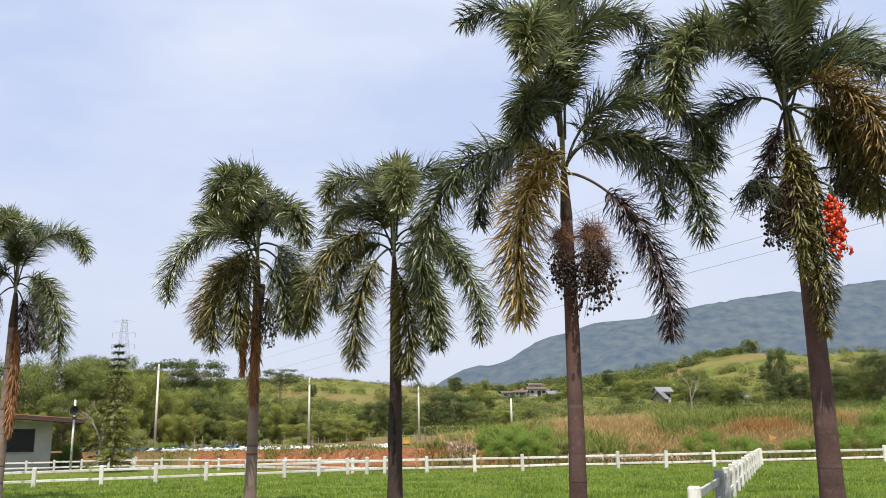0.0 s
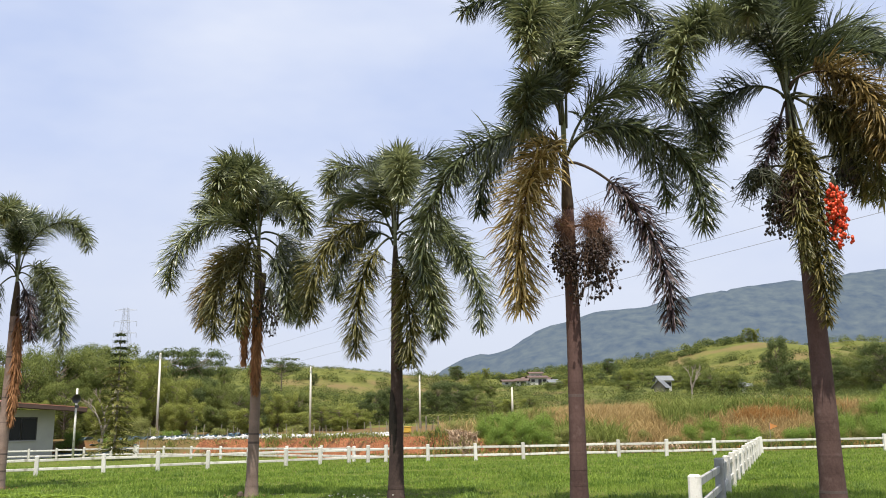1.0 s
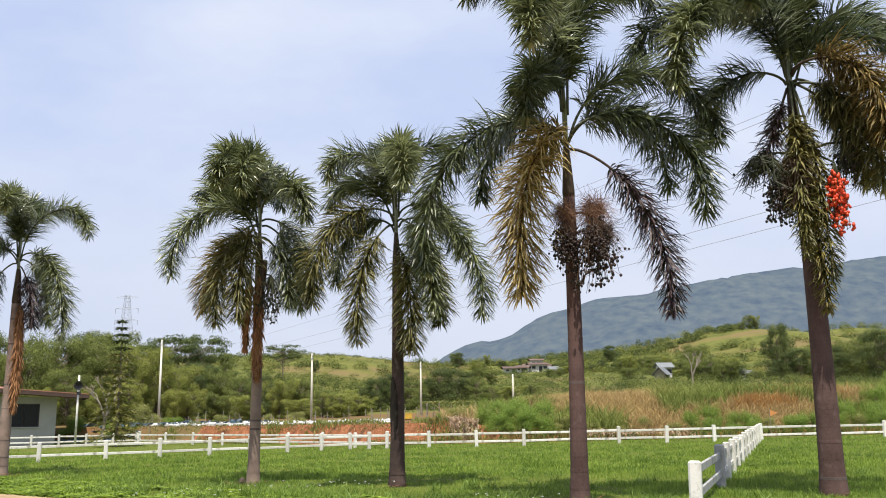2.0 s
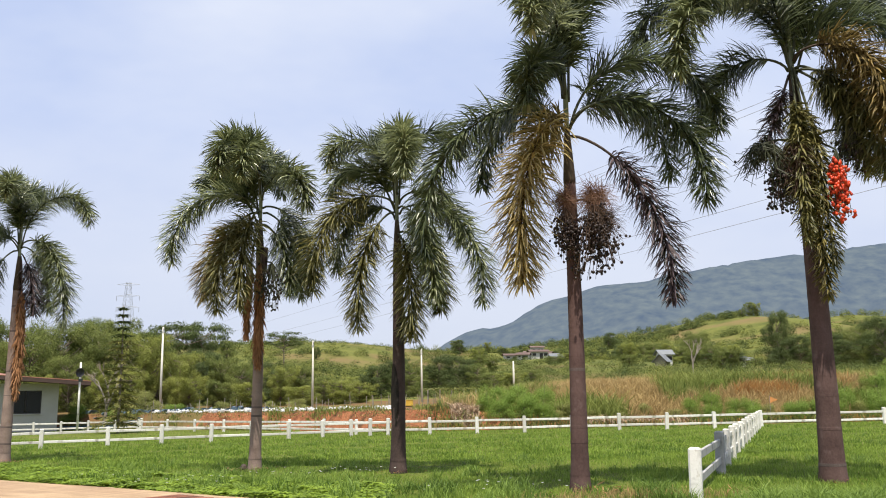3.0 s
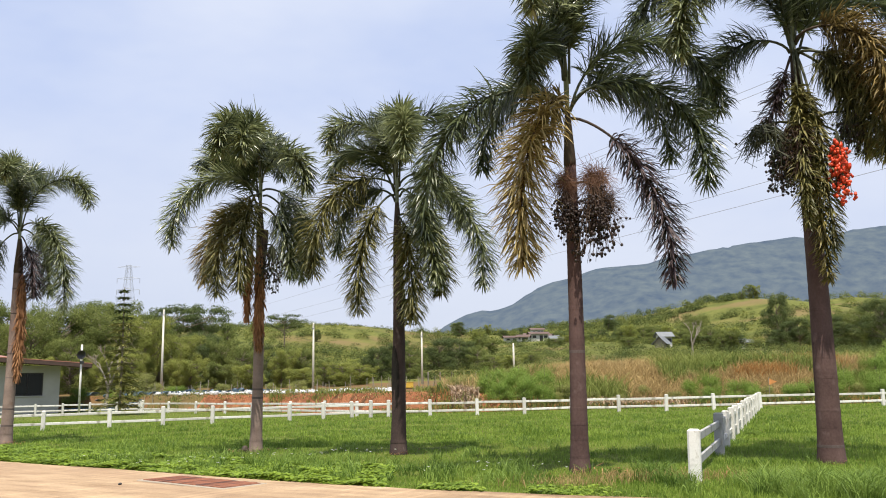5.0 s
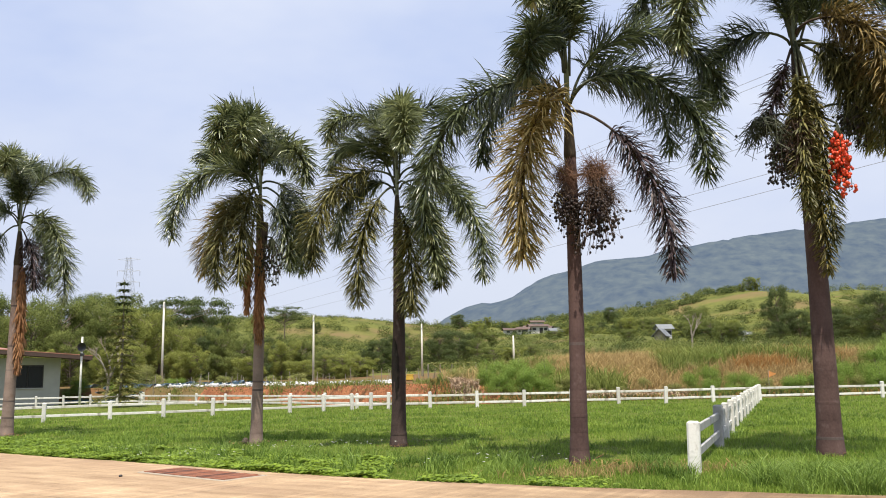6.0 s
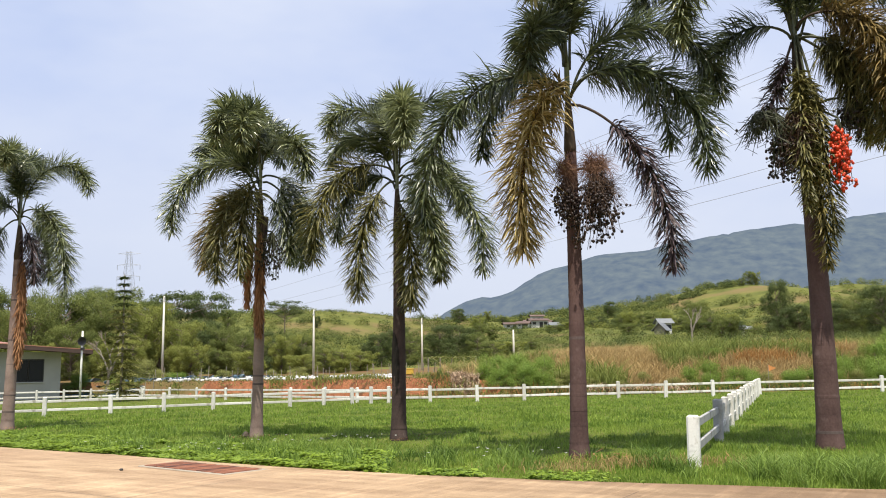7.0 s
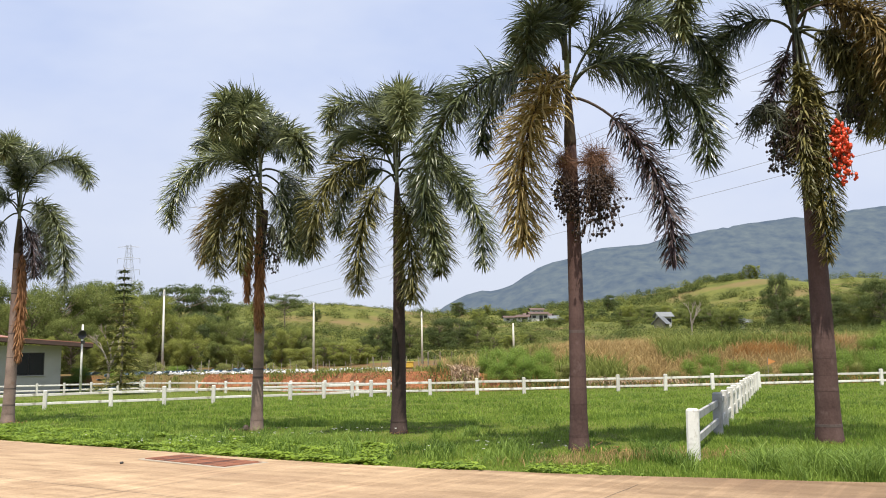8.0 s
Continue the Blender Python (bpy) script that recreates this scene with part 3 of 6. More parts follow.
# ---- foxtail palms ----
def frond_path(start, az, e0, e1, length, power, steps=22, sway=0.0):
    p, pts = Vector(start), []
    for i in range(steps + 1):
        f = i / steps
        e = radians(e0 + (e1 - e0) * f ** power)
        a = radians(az + sway * f)
        pts.append(p.copy())
        p = p + Vector((math.cos(a) * math.cos(e), math.sin(a) * math.cos(e), math.sin(e))) * (length / steps)
    return pts


def make_frond(parent, start, az, e0, e1, length, mat, power=0.9, leaf=0.74, count=1100, bare=0.17, label="", sway=0.0, sweep=0.0):
    """An arching stem with leaflets set all round it, swept towards its tip and drooping at their ends."""
    pts = frond_path(start, az, e0, e1, length, power, 24, sway)
    stem = Shape()
    stem.tube(pts, [0.026 * (1 - 0.85 * i / 24) + 0.004 for i in range(25)], 6)
    f = part("frond", stem, RACHIS if mat not in (FROND_DEAD, FROND_BROWN, FROND_YELLOW, FROND_TAN) else PETIOLE_DEAD, parent, label, True)
    s = Shape()
    for i in range(count):
        t = bare + (1 - bare) * (i + R.random()) / count
        k = min(23.999, t * 24)
        i0 = int(k)
        base = pts[i0].lerp(pts[i0 + 1], k - i0)
        tan = (pts[i0 + 1] - pts[i0]).normalized()
        side = tan.cross(Vector((0.0, 0.0, 1.0)))
        if side.length < 0.05:
            side = Vector((1, 0, 0))
        side.normalize()
        up = side.cross(tan)
        roll = R.uniform(0, 2 * math.pi)
        radial = side * math.cos(roll) + up * math.sin(roll)
        grown = min(1.0, (t - bare) / 0.12 + 0.5) * (1.0 if t < 0.7 else 1.0 - 0.5 * ((t - 0.7) / 0.3) ** 1.5)
        L = leaf * grown * R.uniform(0.72, 1.1)
        hang = max(0.0, -tan.z)
        way = (tan * (R.uniform(0.2 - 0.3 * hang, 0.75 + 0.25 * hang) - 0.16 * hang + sweep) + radial * (R.uniform(0.75, 1.0) / (1 + sweep)) + Vector((0, 0, -0.1))).normalized()
        across = way.cross(radial)
        if across.length < 0.05:
            across = side
        across = (across.normalized() + radial * R.uniform(-0.9, 0.9)).normalized()
        width = R.uniform(0.027, 0.043)
        knee, tip_way = base + way * (L * 0.42), (way + tan * 0.15 + Vector((0, 0, -R.uniform(0.1, 0.8) - 0.25 * hang))).normalized()
        thigh = knee + (way + tip_way).normalized() * (L * 0.3)
        tip = thigh + tip_way * (L * 0.3)
        w = across * width
        s.add([base - w * 0.25, base + w * 0.25, knee + w * 0.5, knee - w * 0.5, thigh + w * 0.38, thigh - w * 0.38, tip], [(0, 1, 2, 3), (3, 2, 4, 5), (5, 4, 6)])
    part("foliage", s, mat, f)
    return f


def fruit_mesh(name, r, mat):
    bm = bmesh.new()
    bmesh.ops.create_icosphere(bm, subdivisions=1, radius=r)
    me = bpy.data.meshes.new(name)
    bm.to_mesh(me)
    bm.free()
    me.materials.append(mat)
    me.polygons.foreach_set("use_smooth", [True] * len(me.polygons))
    return me


RED_FRUIT = fruit_mesh("red_fruit", 0.034, FRUIT_RED)
DARK_FRUIT = fruit_mesh("dark_fruit", 0.028, FRUIT_DARK)


def make_bunch(parent, start, way, spread, drop, twigs, fruits, fruit, stalk, label, twig_len=0.6, thick=1.0):
    """A branching fruit stalk with its fruit hanging along the twigs."""
    s = Shape()
    start = Vector(start)
    way = Vector(way)
    hub = start + way
    s.tube([start, start.lerp(hub, 0.5) + Vector((0, 0, 0.06)), hub], [0.03, 0.024, 0.018], 6)
    ends = []
    for i in range(twigs):
        a, b = R.uniform(0, 2 * math.pi), R.random() ** 0.5
        tip = hub + Vector((math.cos(a) * spread * b, math.sin(a) * spread * b, -drop * R.uniform(0.3, 1.0)))
        mid = hub.lerp(tip, 0.5) + Vector((R.uniform(-0.1, 0.1), R.uniform(-0.1, 0.1), 0.12 * twig_len))
        s.tube([hub, mid, tip], [0.011 * thick, 0.008 * thick, 0.005 * thick], 4, cap=False)
        ends.append((hub, mid, tip))
        for j in range(3):
            q = mid.lerp(tip, R.random())
            e = q + Vector((R.uniform(-1, 1), R.uniform(-1, 1), R.uniform(-1.0, 0.3))) * (0.22 * twig_len)
            s.tube([q, e], [0.006 * thick, 0.004 * thick], 3, cap=False)
            ends.append((q, q.lerp(e, 0.6), e))
    bunch = part("fruiting_stalk", s, stalk, parent, label)
    rest = Shape()
    corners, sides = [tuple(v.co) for v in fruit.vertices], [tuple(p.vertices) for p in fruit.polygons]
    for i in range(fruits):
        h, m, t = ends[R.randrange(len(ends))]
        p = m.lerp(t, R.uniform(0.3, 1.05)) + Vector((R.uniform(-1, 1), R.uniform(-1, 1), R.uniform(-1, 0.4))) * 0.055
        k = R.uniform(0.85, 1.15)
        if i < 140:
            part("fruit", fruit, None, bunch, at=Matrix.LocRotScale(p, None, Vector((1, 1, 1.15)) * k))
        else:
            rest.add([(p.x + x * k, p.y + y * k, p.z + z * k * 1.15) for x, y, z in corners], sides)
    if rest.v:
        tagged(part("fruit_mass", rest, fruit.materials[0], bunch, smooth=True), kind="stuff")
    return bunch


def make_fuzz(parent, hub, spread, twigs, stalk, label):
    """A ball of hair-thin dead flower twigs."""
    s = Shape()
    hub = Vector(hub)
    for _ in range(twigs):
        d = Vector((R.gauss(0, 1), R.gauss(0, 1), R.gauss(-0.25, 0.8))).normalized() * (spread * R.uniform(0.4, 1.1))
        mid = hub + d * 0.5 + Vector((R.uniform(-1, 1), R.uniform(-1, 1), R.uniform(-0.2, 1))) * spread * 0.15
        root = hub + Vector((R.gauss(0, 0.3), R.gauss(0, 0.3), R.gauss(0, 0.35))) * spread
        s.tube([root, mid, hub + d + Vector((0, 0, -0.2 * spread))], [0.004, 0.003, 0.0018], 3, cap=False)
    return part("flower_tangle", s, stalk, parent, label)


def make_palm(base, top, r0, r1, fronds, label, bark=BARK, bulge=0.0, shaft=1.0, spear=(0, 0, 1.5), wound=None, leaf=0.7, count=760, bow=0.03):
    x, y = base
    palm = thing("palm_tree", (x, y, height(x, y)), label, "palm tree", "row of foxtail palms")
    T = Vector((top[0] - x, top[1] - y, top[2] - height(x, y)))
    shaft_f = 1 - shaft / T.length
    s, n, sides = Shape(), 64, 18
    path, radii = [], []
    for i in range(n + 1):
        f = shaft_f * i / n
        path.append(Vector((T.x * f + bow * math.sin(math.pi * f), T.y * f, T.z * f - (0.25 if i == 0 else 0))))
        r = r0 + (r1 - r0) * f / shaft_f + bulge * math.sin(math.pi * f / shaft_f) + 0.05 * math.exp(-f * T.length / 0.25)
        radii.append(r * (1 + 0.018 * noise.noise((i * 0.7, x, y)) + (0.012 if i % 2 else 0)))
    s.tube(path, radii, sides)
    part("trunk", s, bark, palm, smooth=True)
    # leaf scars round the trunk
    for i in range(3, n - 1, 3):
        c = path[i].lerp(path[i + 1], R.uniform(0, 0.6))
        r = radii[i] * 1.004
        lift = (0.0, 0.004, 0.05, 0.056)
        ring = Shape().tube([c + (path[i + 1] - path[i]).normalized() * h for h in lift], [r * 0.996, r * 1.002, r * 1.002, r * 0.996], sides, cap=False)
        part("leaf_scar", ring, RING if R.random() < (0.3 if bark is BARK_PALE else 0.12) else bark, palm)
    # green crownshaft of wrapped leaf bases
    c = Shape()
    p0 = path[-1]
    p1 = T
    prof = ((0.0, 1.0), (0.08, 1.06), (0.3, 0.92), (0.6, 0.72), (0.85, 0.55), (1.0, 0.42))
    c.tube([p0.lerp(p1, f) - Vector((0, 0, 0.04 if f == 0 else 0)) for f, _ in prof], [radii[-1] * k for _, k in prof], 14)
    part("crownshaft", c, SHAFT, palm, "smooth grey-green crownshaft", True)
    heart = Shape().tube([p1 - Vector((0, 0, 0.1)), p1 + Vector((0.0, 0.0, 0.5)), p1 + Vector((spear[0] * 0.5, spear[1] * 0.5, spear[2] * 0.75)), p1 + Vector(spear)],
                         [radii[-1] * 0.42, 0.055, 0.016, 0.004], 7)
    part("spear_leaf", heart, FROND_LIGHT, palm, "unopened spear leaf")
    for az, e0, e1, L, mat, power, sway, up, *opt in fronds:
        opt = opt[0] if opt else {}
        out = Vector((math.cos(radians(az)), math.sin(radians(az)), 0)) * 0.06
        make_frond(palm, p1 + out + Vector((0, 0, up)), az, e0, e1, L, mat, power, opt.get("leaf", leaf), opt.get("count", int(count * (0.35 + 0.18 * L))), opt.get("bare", 0.17),
                   opt.get("label", ""), sway, opt.get("sweep", 0.0))
    # trunk stays uncut: the hollow's inner shade is the patch's near-black colour
    if wound:
        z, ang, hgt = wound
        w = Shape()
        f = z / T.length
        k = int(f / shaft_f * n)
        cpos, r = path[k], radii[k]
        d = Vector((math.cos(ang), math.sin(ang), 0))
        t = Vector((-d.y, d.x, 0))
        ring, inner = [], []
        for q in range(14):
            a = 2 * math.pi * q / 14
            o = t * math.cos(a) * r * 0.8 + Vector((0, 0, math.sin(a) * hgt / 2))
            ring.append(cpos + d * (math.sqrt(max(0.01, r * r - (r * 0.8 * math.cos(a)) ** 2)) + 0.012) + o)
            inner.append(cpos + d * (r + 0.006) + o * 0.75)
        w.add(ring + inner, [(q, (q + 1) % 14, 14 + (q + 1) % 14, 14 + q) for q in range(14)] + [tuple(range(14, 28))])
        part("wound", w, WOUND, palm, "rotten patch on the trunk, coloured dark as a shaded hollow")
    return palm


def build_palms():
    g, li, ol, ye, de, br, ta, yo = FROND, FROND_LIGHT, FROND_OLIVE, FROND_YELLOW, FROND_DEAD, FROND_BROWN, FROND_TAN, FROND_FADED
    # fronds: azimuth, rise at the base and at the tip, length, colour, curve, sideways sway, height over the crownshaft
    # tall palm with a yellowed frond and dark fruit
    p = make_palm((2.53, 16.68), (2.54, 16.68, 7.05), 0.168, 0.115, [
        (187, 50, -100, 5.0, g, 0.56, 6, 0.10), (149, 68, -100, 3.3, g, 0.85, -28, -0.07),
        (220, -1, -97, 4.0, ye, 0.37, 2, 0.21, {"label": "yellowed dying frond", "bare": 0.03, "leaf": 0.84, "count": 1128}),
        (357, -9, -93, 4.1, de, 0.58, 0, -0.17, {"label": "withered purple-brown frond", "bare": 0.22, "leaf": 0.62}),
        (354, 70, -100, 4.2, g, 0.62, -18, 0.01, {"leaf": 0.74}), (6, 75, -100, 4.7, g, 1.19, -4, -0.03, {"leaf": 0.74}), (29, 59, -96, 3.8, g, 1.03, 1, -0.02),
        (14, 88, -74, 4.3, g, 2.60, -4, 0.55, {"leaf": 0.76}), (168, 88, -61, 4.2, g, 2.60, 6, 0.62), (249, 88, -100, 4.5, li, 1.15, 2, 0.67, {"count": 976}),
        (228, 88, -100, 2.7, g, 0.73, 22, 0.59, {"count": 752}), (83, 74, 40, 5.0, g, 2.52, -20, 0.55)],
        "tall foxtail palm with brown trunk, one yellowed frond, dark fruit", shaft=1.15, spear=(-0.1, 0.0, 3.0))
    make_bunch(p, (0.02, -0.1, 5.5), (0.42, -0.25, -0.1), 0.5, 1.5, 70, 620, DARK_FRUIT, STALK_DEAD, "dry brown fruit stalk with dark shrivelled fruit", 0.8, 0.8)
    make_bunch(p, (-0.05, -0.1, 5.5), (-0.1, -0.25, -0.15), 0.2, 1.1, 40, 240, DARK_FRUIT, STALK_DEAD, "dry brown fruit stalk with dark shrivelled fruit", 0.8, 0.8)
    make_fuzz(p, (0.45, -0.25, 5.55), 0.52, 420, STALK_RUST, "fuzzy rust-brown dead flower twigs")
    make_fuzz(p, (-0.15, -0.25, 5.5), 0.4, 300, STALK_RUST, "fuzzy rust-brown dead flower twigs")
    make_fuzz(p, (0.55, -0.3, 5.1), 0.55, 420, STALK_DEAD, "tangle of dry brown fruit twigs")
    # near palm with red fruit
    p = make_palm((7.43, 17.11), (7.30, 17.1, 8.31), 0.235, 0.14, [
        (166, 65, -99, 2.9, g, 0.63, 1, 0.03), (205, 80, -100, 5.0, li, 0.79, 12, 0.43, {"count": 1128, "leaf": 0.74}), (173, 81, -100, 5.0, g, 1.14, 4, 0.20),
        (170, 88, 7, 4.0, g, 2.60, 0, 0.52), (21, 79, -31, 4.6, g, 2.60, -3, 0.25), (8, 73, -100, 4.1, g, 1.86, 1, -0.18),
        (311, 57, -98, 3.3, ta, 0.47, -4, 0.24, {"count": 1051, "leaf": 0.74}), (338, 24, -96, 2.4, ol, 0.36, -1, 0.08), (337, -26, -84, 2.7, ol, 0.56, 0, 0.05),
        (56, 73, 28, 5.0, g, 2.01, -7, -0.2), (227, 72, -96, 3.4, g, 2.15, 11, -0.07), (320, 10, -95, 3.2, ol, 0.5, 0, 0.0), (345, 60, -95, 3.6, g, 1.0, 0, 0.2),
        (250, -56, -91, 3.8, ol, 0.45, -1, 0.01, {"bare": 0.22, "leaf": 0.44, "count": 676, "label": "old drooping frond hanging against the trunk"}),
        (278, -74, -88, 4.9, yo, 0.38, 7, 0.12, {"bare": 0.2, "leaf": 0.46, "count": 903, "label": "old faded frond hanging against the trunk"}),
        (290, -64, -90, 4.3, ol, 0.4, 5, 0.0, {"bare": 0.25, "leaf": 0.44, "count": 602}),
        (186, -68, -69, 1.9, de, 0.55, 0, -0.05, {"leaf": 0.42, "count": 420, "label": "withered frond hanging beside the trunk"})],
        "tall foxtail palm with thick brown trunk and ripe red fruit", bow=0.06, shaft=1.3, spear=(0.1, 0, 3.0))
    make_bunch(p, (0.0, -0.2, 6.7), (0.29, -0.55, -0.32), 0.17, 1.35, 60, 470, RED_FRUIT, STALK_GREEN, "bunch of bright red ripe fruit", 0.4)
    make_bunch(p, (0.05, -0.2, 6.8), (0.6, -0.35, 0.05), 0.34, 0.9, 50, 130, DARK_FRUIT, STALK_GREEN, "open bunch of small dark fruit", 0.8, 0.7)
    make_bunch(p, (-0.2, -0.1, 6.4), (-0.5, -0.3, -0.1), 0.26, 1.1, 44, 260, DARK_FRUIT, STALK_GREEN, "bunch of dark unripe fruit on a green stalk")
    make_bunch(p, (-0.2, -0.1, 6.6), (-0.25, -0.35, 0.0), 0.36, 1.2, 170, 60, DARK_FRUIT, STALK_DEAD, "mass of old dry brown fruit stalks", 1.2, 1.3)
    make_bunch(p, (-0.2, -0.1, 6.75), (-0.75, -0.2, -0.1), 0.62, 0.75, 90, 14, DARK_FRUIT, STALK_GREEN, "bare branching fruit stalk", 1.0, 1.2)
    make_fuzz(p, (-0.3, -0.35, 6.3), 0.5, 480, STALK_DEAD, "tangle of old dry fruit twigs")
    # middle palm with a hollow in its dark trunk
    p = make_palm((-1.13, 21.92), (-1.13, 21.92, 6.32), 0.19, 0.12, [
        (198, 88, -100, 3.2, li, 1.62, 10, 0.45), (281, 88, -100, 3.8, li, 1.01, -8, 0.66, {"count": 903}), (6, 88, -100, 3.3, g, 2.08, -3, 0.51),
        (200, 76, -98, 4.0, ol, 0.42, 10, 0.3, {"leaf": 0.74}), (213, -11, -98, 3.4, ol, 0.4, -2, 0.2), (291, -15, -95, 3.1, ol, 0.45, 2, -0.37),
        (308, 13, -89, 3.3, li, 0.38, 0, 0.3), (354, 61, -100, 4.0, li, 0.47, -1, 0.14), (24, 70, -99, 2.8, g, 0.70, 4, 0.42),
        (146, 66, -97, 3.3, g, 1.88, -2, 0.25), (338, 10, -96, 2.6, ol, 0.45, 1, -0.33), (94, 80, -70, 3.6, g, 2.60, 26, 0.25), (149, 70, -99, 3.1, g, 0.63, -4, 0.03)],
        "foxtail palm with dark hollowed trunk and full green crown", BARK_DARK, shaft=1.1, spear=(-0.35, 0, 2.9), wound=(1.85, -2.3, 1.75))
    make_bunch(p, (0.05, -0.1, 4.6), (0.15, -0.25, -0.8), 0.25, 0.7, 24, 60, DARK_FRUIT, STALK_GREEN, "small bunch of dark fruit")
    # palm with a skirt of brown leaf remains
    p = make_palm((-4.99, 23.55), (-4.99, 23.55, 6.75), 0.155, 0.105, [
        (183, 73, -100, 3.8, li, 0.65, 2, 0.15), (247, 88, -100, 3.5, li, 1.09, 9, 0.68, {"count": 903}), (266, 88, -100, 3.4, li, 1.00, 5, 0.70), (329, 88, -100, 2.7, li, 0.81, -13, 0.51),
        (150, 62, -64, 3.3, g, 2.60, -3, -0.2), (230, 7, -97, 3.4, ol, 0.41, 3, 0.13), (258, -8, -94, 3.2, ol, 0.43, 3, 0.2), (198, 12, -96, 2.8, ta, 0.53, 0, -0.18),
        (18, 10, -96, 2.8, li, 0.38, 0, 0.16), (0, -10, -93, 2.2, li, 0.39, 0, -0.16), (35, 30, -99, 2.9, g, 0.54, 2, 0.31), (135, 75, -98, 3.6, g, 2.02, -4, 0.04), (89, 84, -97, 3.2, g, 1.58, -11, 0.37),
        (285, -74, -90, 3.9, br, 0.3, 0, -0.1, {"bare": 0.3, "leaf": 0.5, "count": 1118, "sweep": 0.75, "label": "dry brown frond hanging down the trunk"}),
        (240, -62, -90, 3.1, br, 0.3, 0, -0.2, {"bare": 0.36, "leaf": 0.4, "count": 752, "sweep": 0.75, "label": "dry brown frond hanging down the trunk"})],
        "foxtail palm with dry brown fronds hanging down its trunk", BARK_PALE, shaft=1.0, spear=(-0.25, 0, 3.1))
    make_bunch(p, (0.0, -0.1, 5.5), (0.42, -0.25, 0.0), 0.38, 1.35, 50, 150, DARK_FRUIT, STALK_GREEN, "open bunch of small dark fruit")
    part("petiole_stub", Shape().tube([(0.08, -0.1, 4.9), (0.16, -0.16, 5.4), (0.2, -0.18, 5.95)], [0.07, 0.085, 0.075], 9), PETIOLE_DEAD, p, "cut brown leaf base")
    # far palm of the row
    p = make_palm((-14.82, 30.02), (-14.76, 30.0, 6.91), 0.2, 0.13, [
        (354, 83, -98, 4.1, li, 1.52, -1, 0.26), (335, 58, -98, 4.5, li, 0.42, -5, 0.3, {"leaf": 0.74}), (269, 88, -100, 3.4, li, 2.20, 13, 0.42, {"count": 903}), (188, 88, -100, 2.8, g, 0.6, 2, 0.3),
        (201, -10, -98, 3.0, g, 0.4, -2, 0.2), (168, 82, -72, 3.5, g, 2.60, -1, 0.45), (16, -50, -88, 2.2, de, 0.39, 0, 0.1), (67, 30, -97, 2.9, li, 0.42, 5, 0.3), (116, 80, -71, 3.6, g, 2.60, -32, 0.33),
        (250, 60, -95, 3.0, g, 0.8, 0, 0.2), (345, -76, -92, 4.8, br, 0.3, 0, 0.0, {"bare": 0.25, "leaf": 0.55, "count": 1290, "sweep": 0.75, "label": "dry brown frond hanging down the trunk"})],
        "foxtail palm with pale trunk and dry fronds hanging down it", BARK_PALE, shaft=1.2, spear=(0.1, 0, 3.0))


build_palms()


# ---- far trees ----
def leaf_cloud(s, c, rx, rz, n, size):
    """Leaves scattered through one clump, denser at its skin."""
    for _ in range(n):
        d = Vector((R.gauss(0, 1), R.gauss(0, 1), R.gauss(0, 1))).normalized() * (0.45 + 0.6 * R.random() ** 0.6)
        p = Vector(c) + Vector((d.x * rx, d.y * rx, d.z * rz))
        face = (d + Vector((R.uniform(-0.55, 0.55), R.uniform(-0.55, 0.55), R.uniform(-0.1, 1.1)))).normalized()
        way = face.cross(Vector((R.uniform(-1, 1), R.uniform(-1, 1), R.uniform(-1, 1)))).normalized()
        if way.z > 0.2:
            way = -way
        side = way.cross(face).normalized()
        L = size * R.uniform(0.6, 1.3)
        s.leaf(p, way, side, L, L * R.uniform(0.34, 0.55), bend=Vector((0, 0, -0.2 * L)))


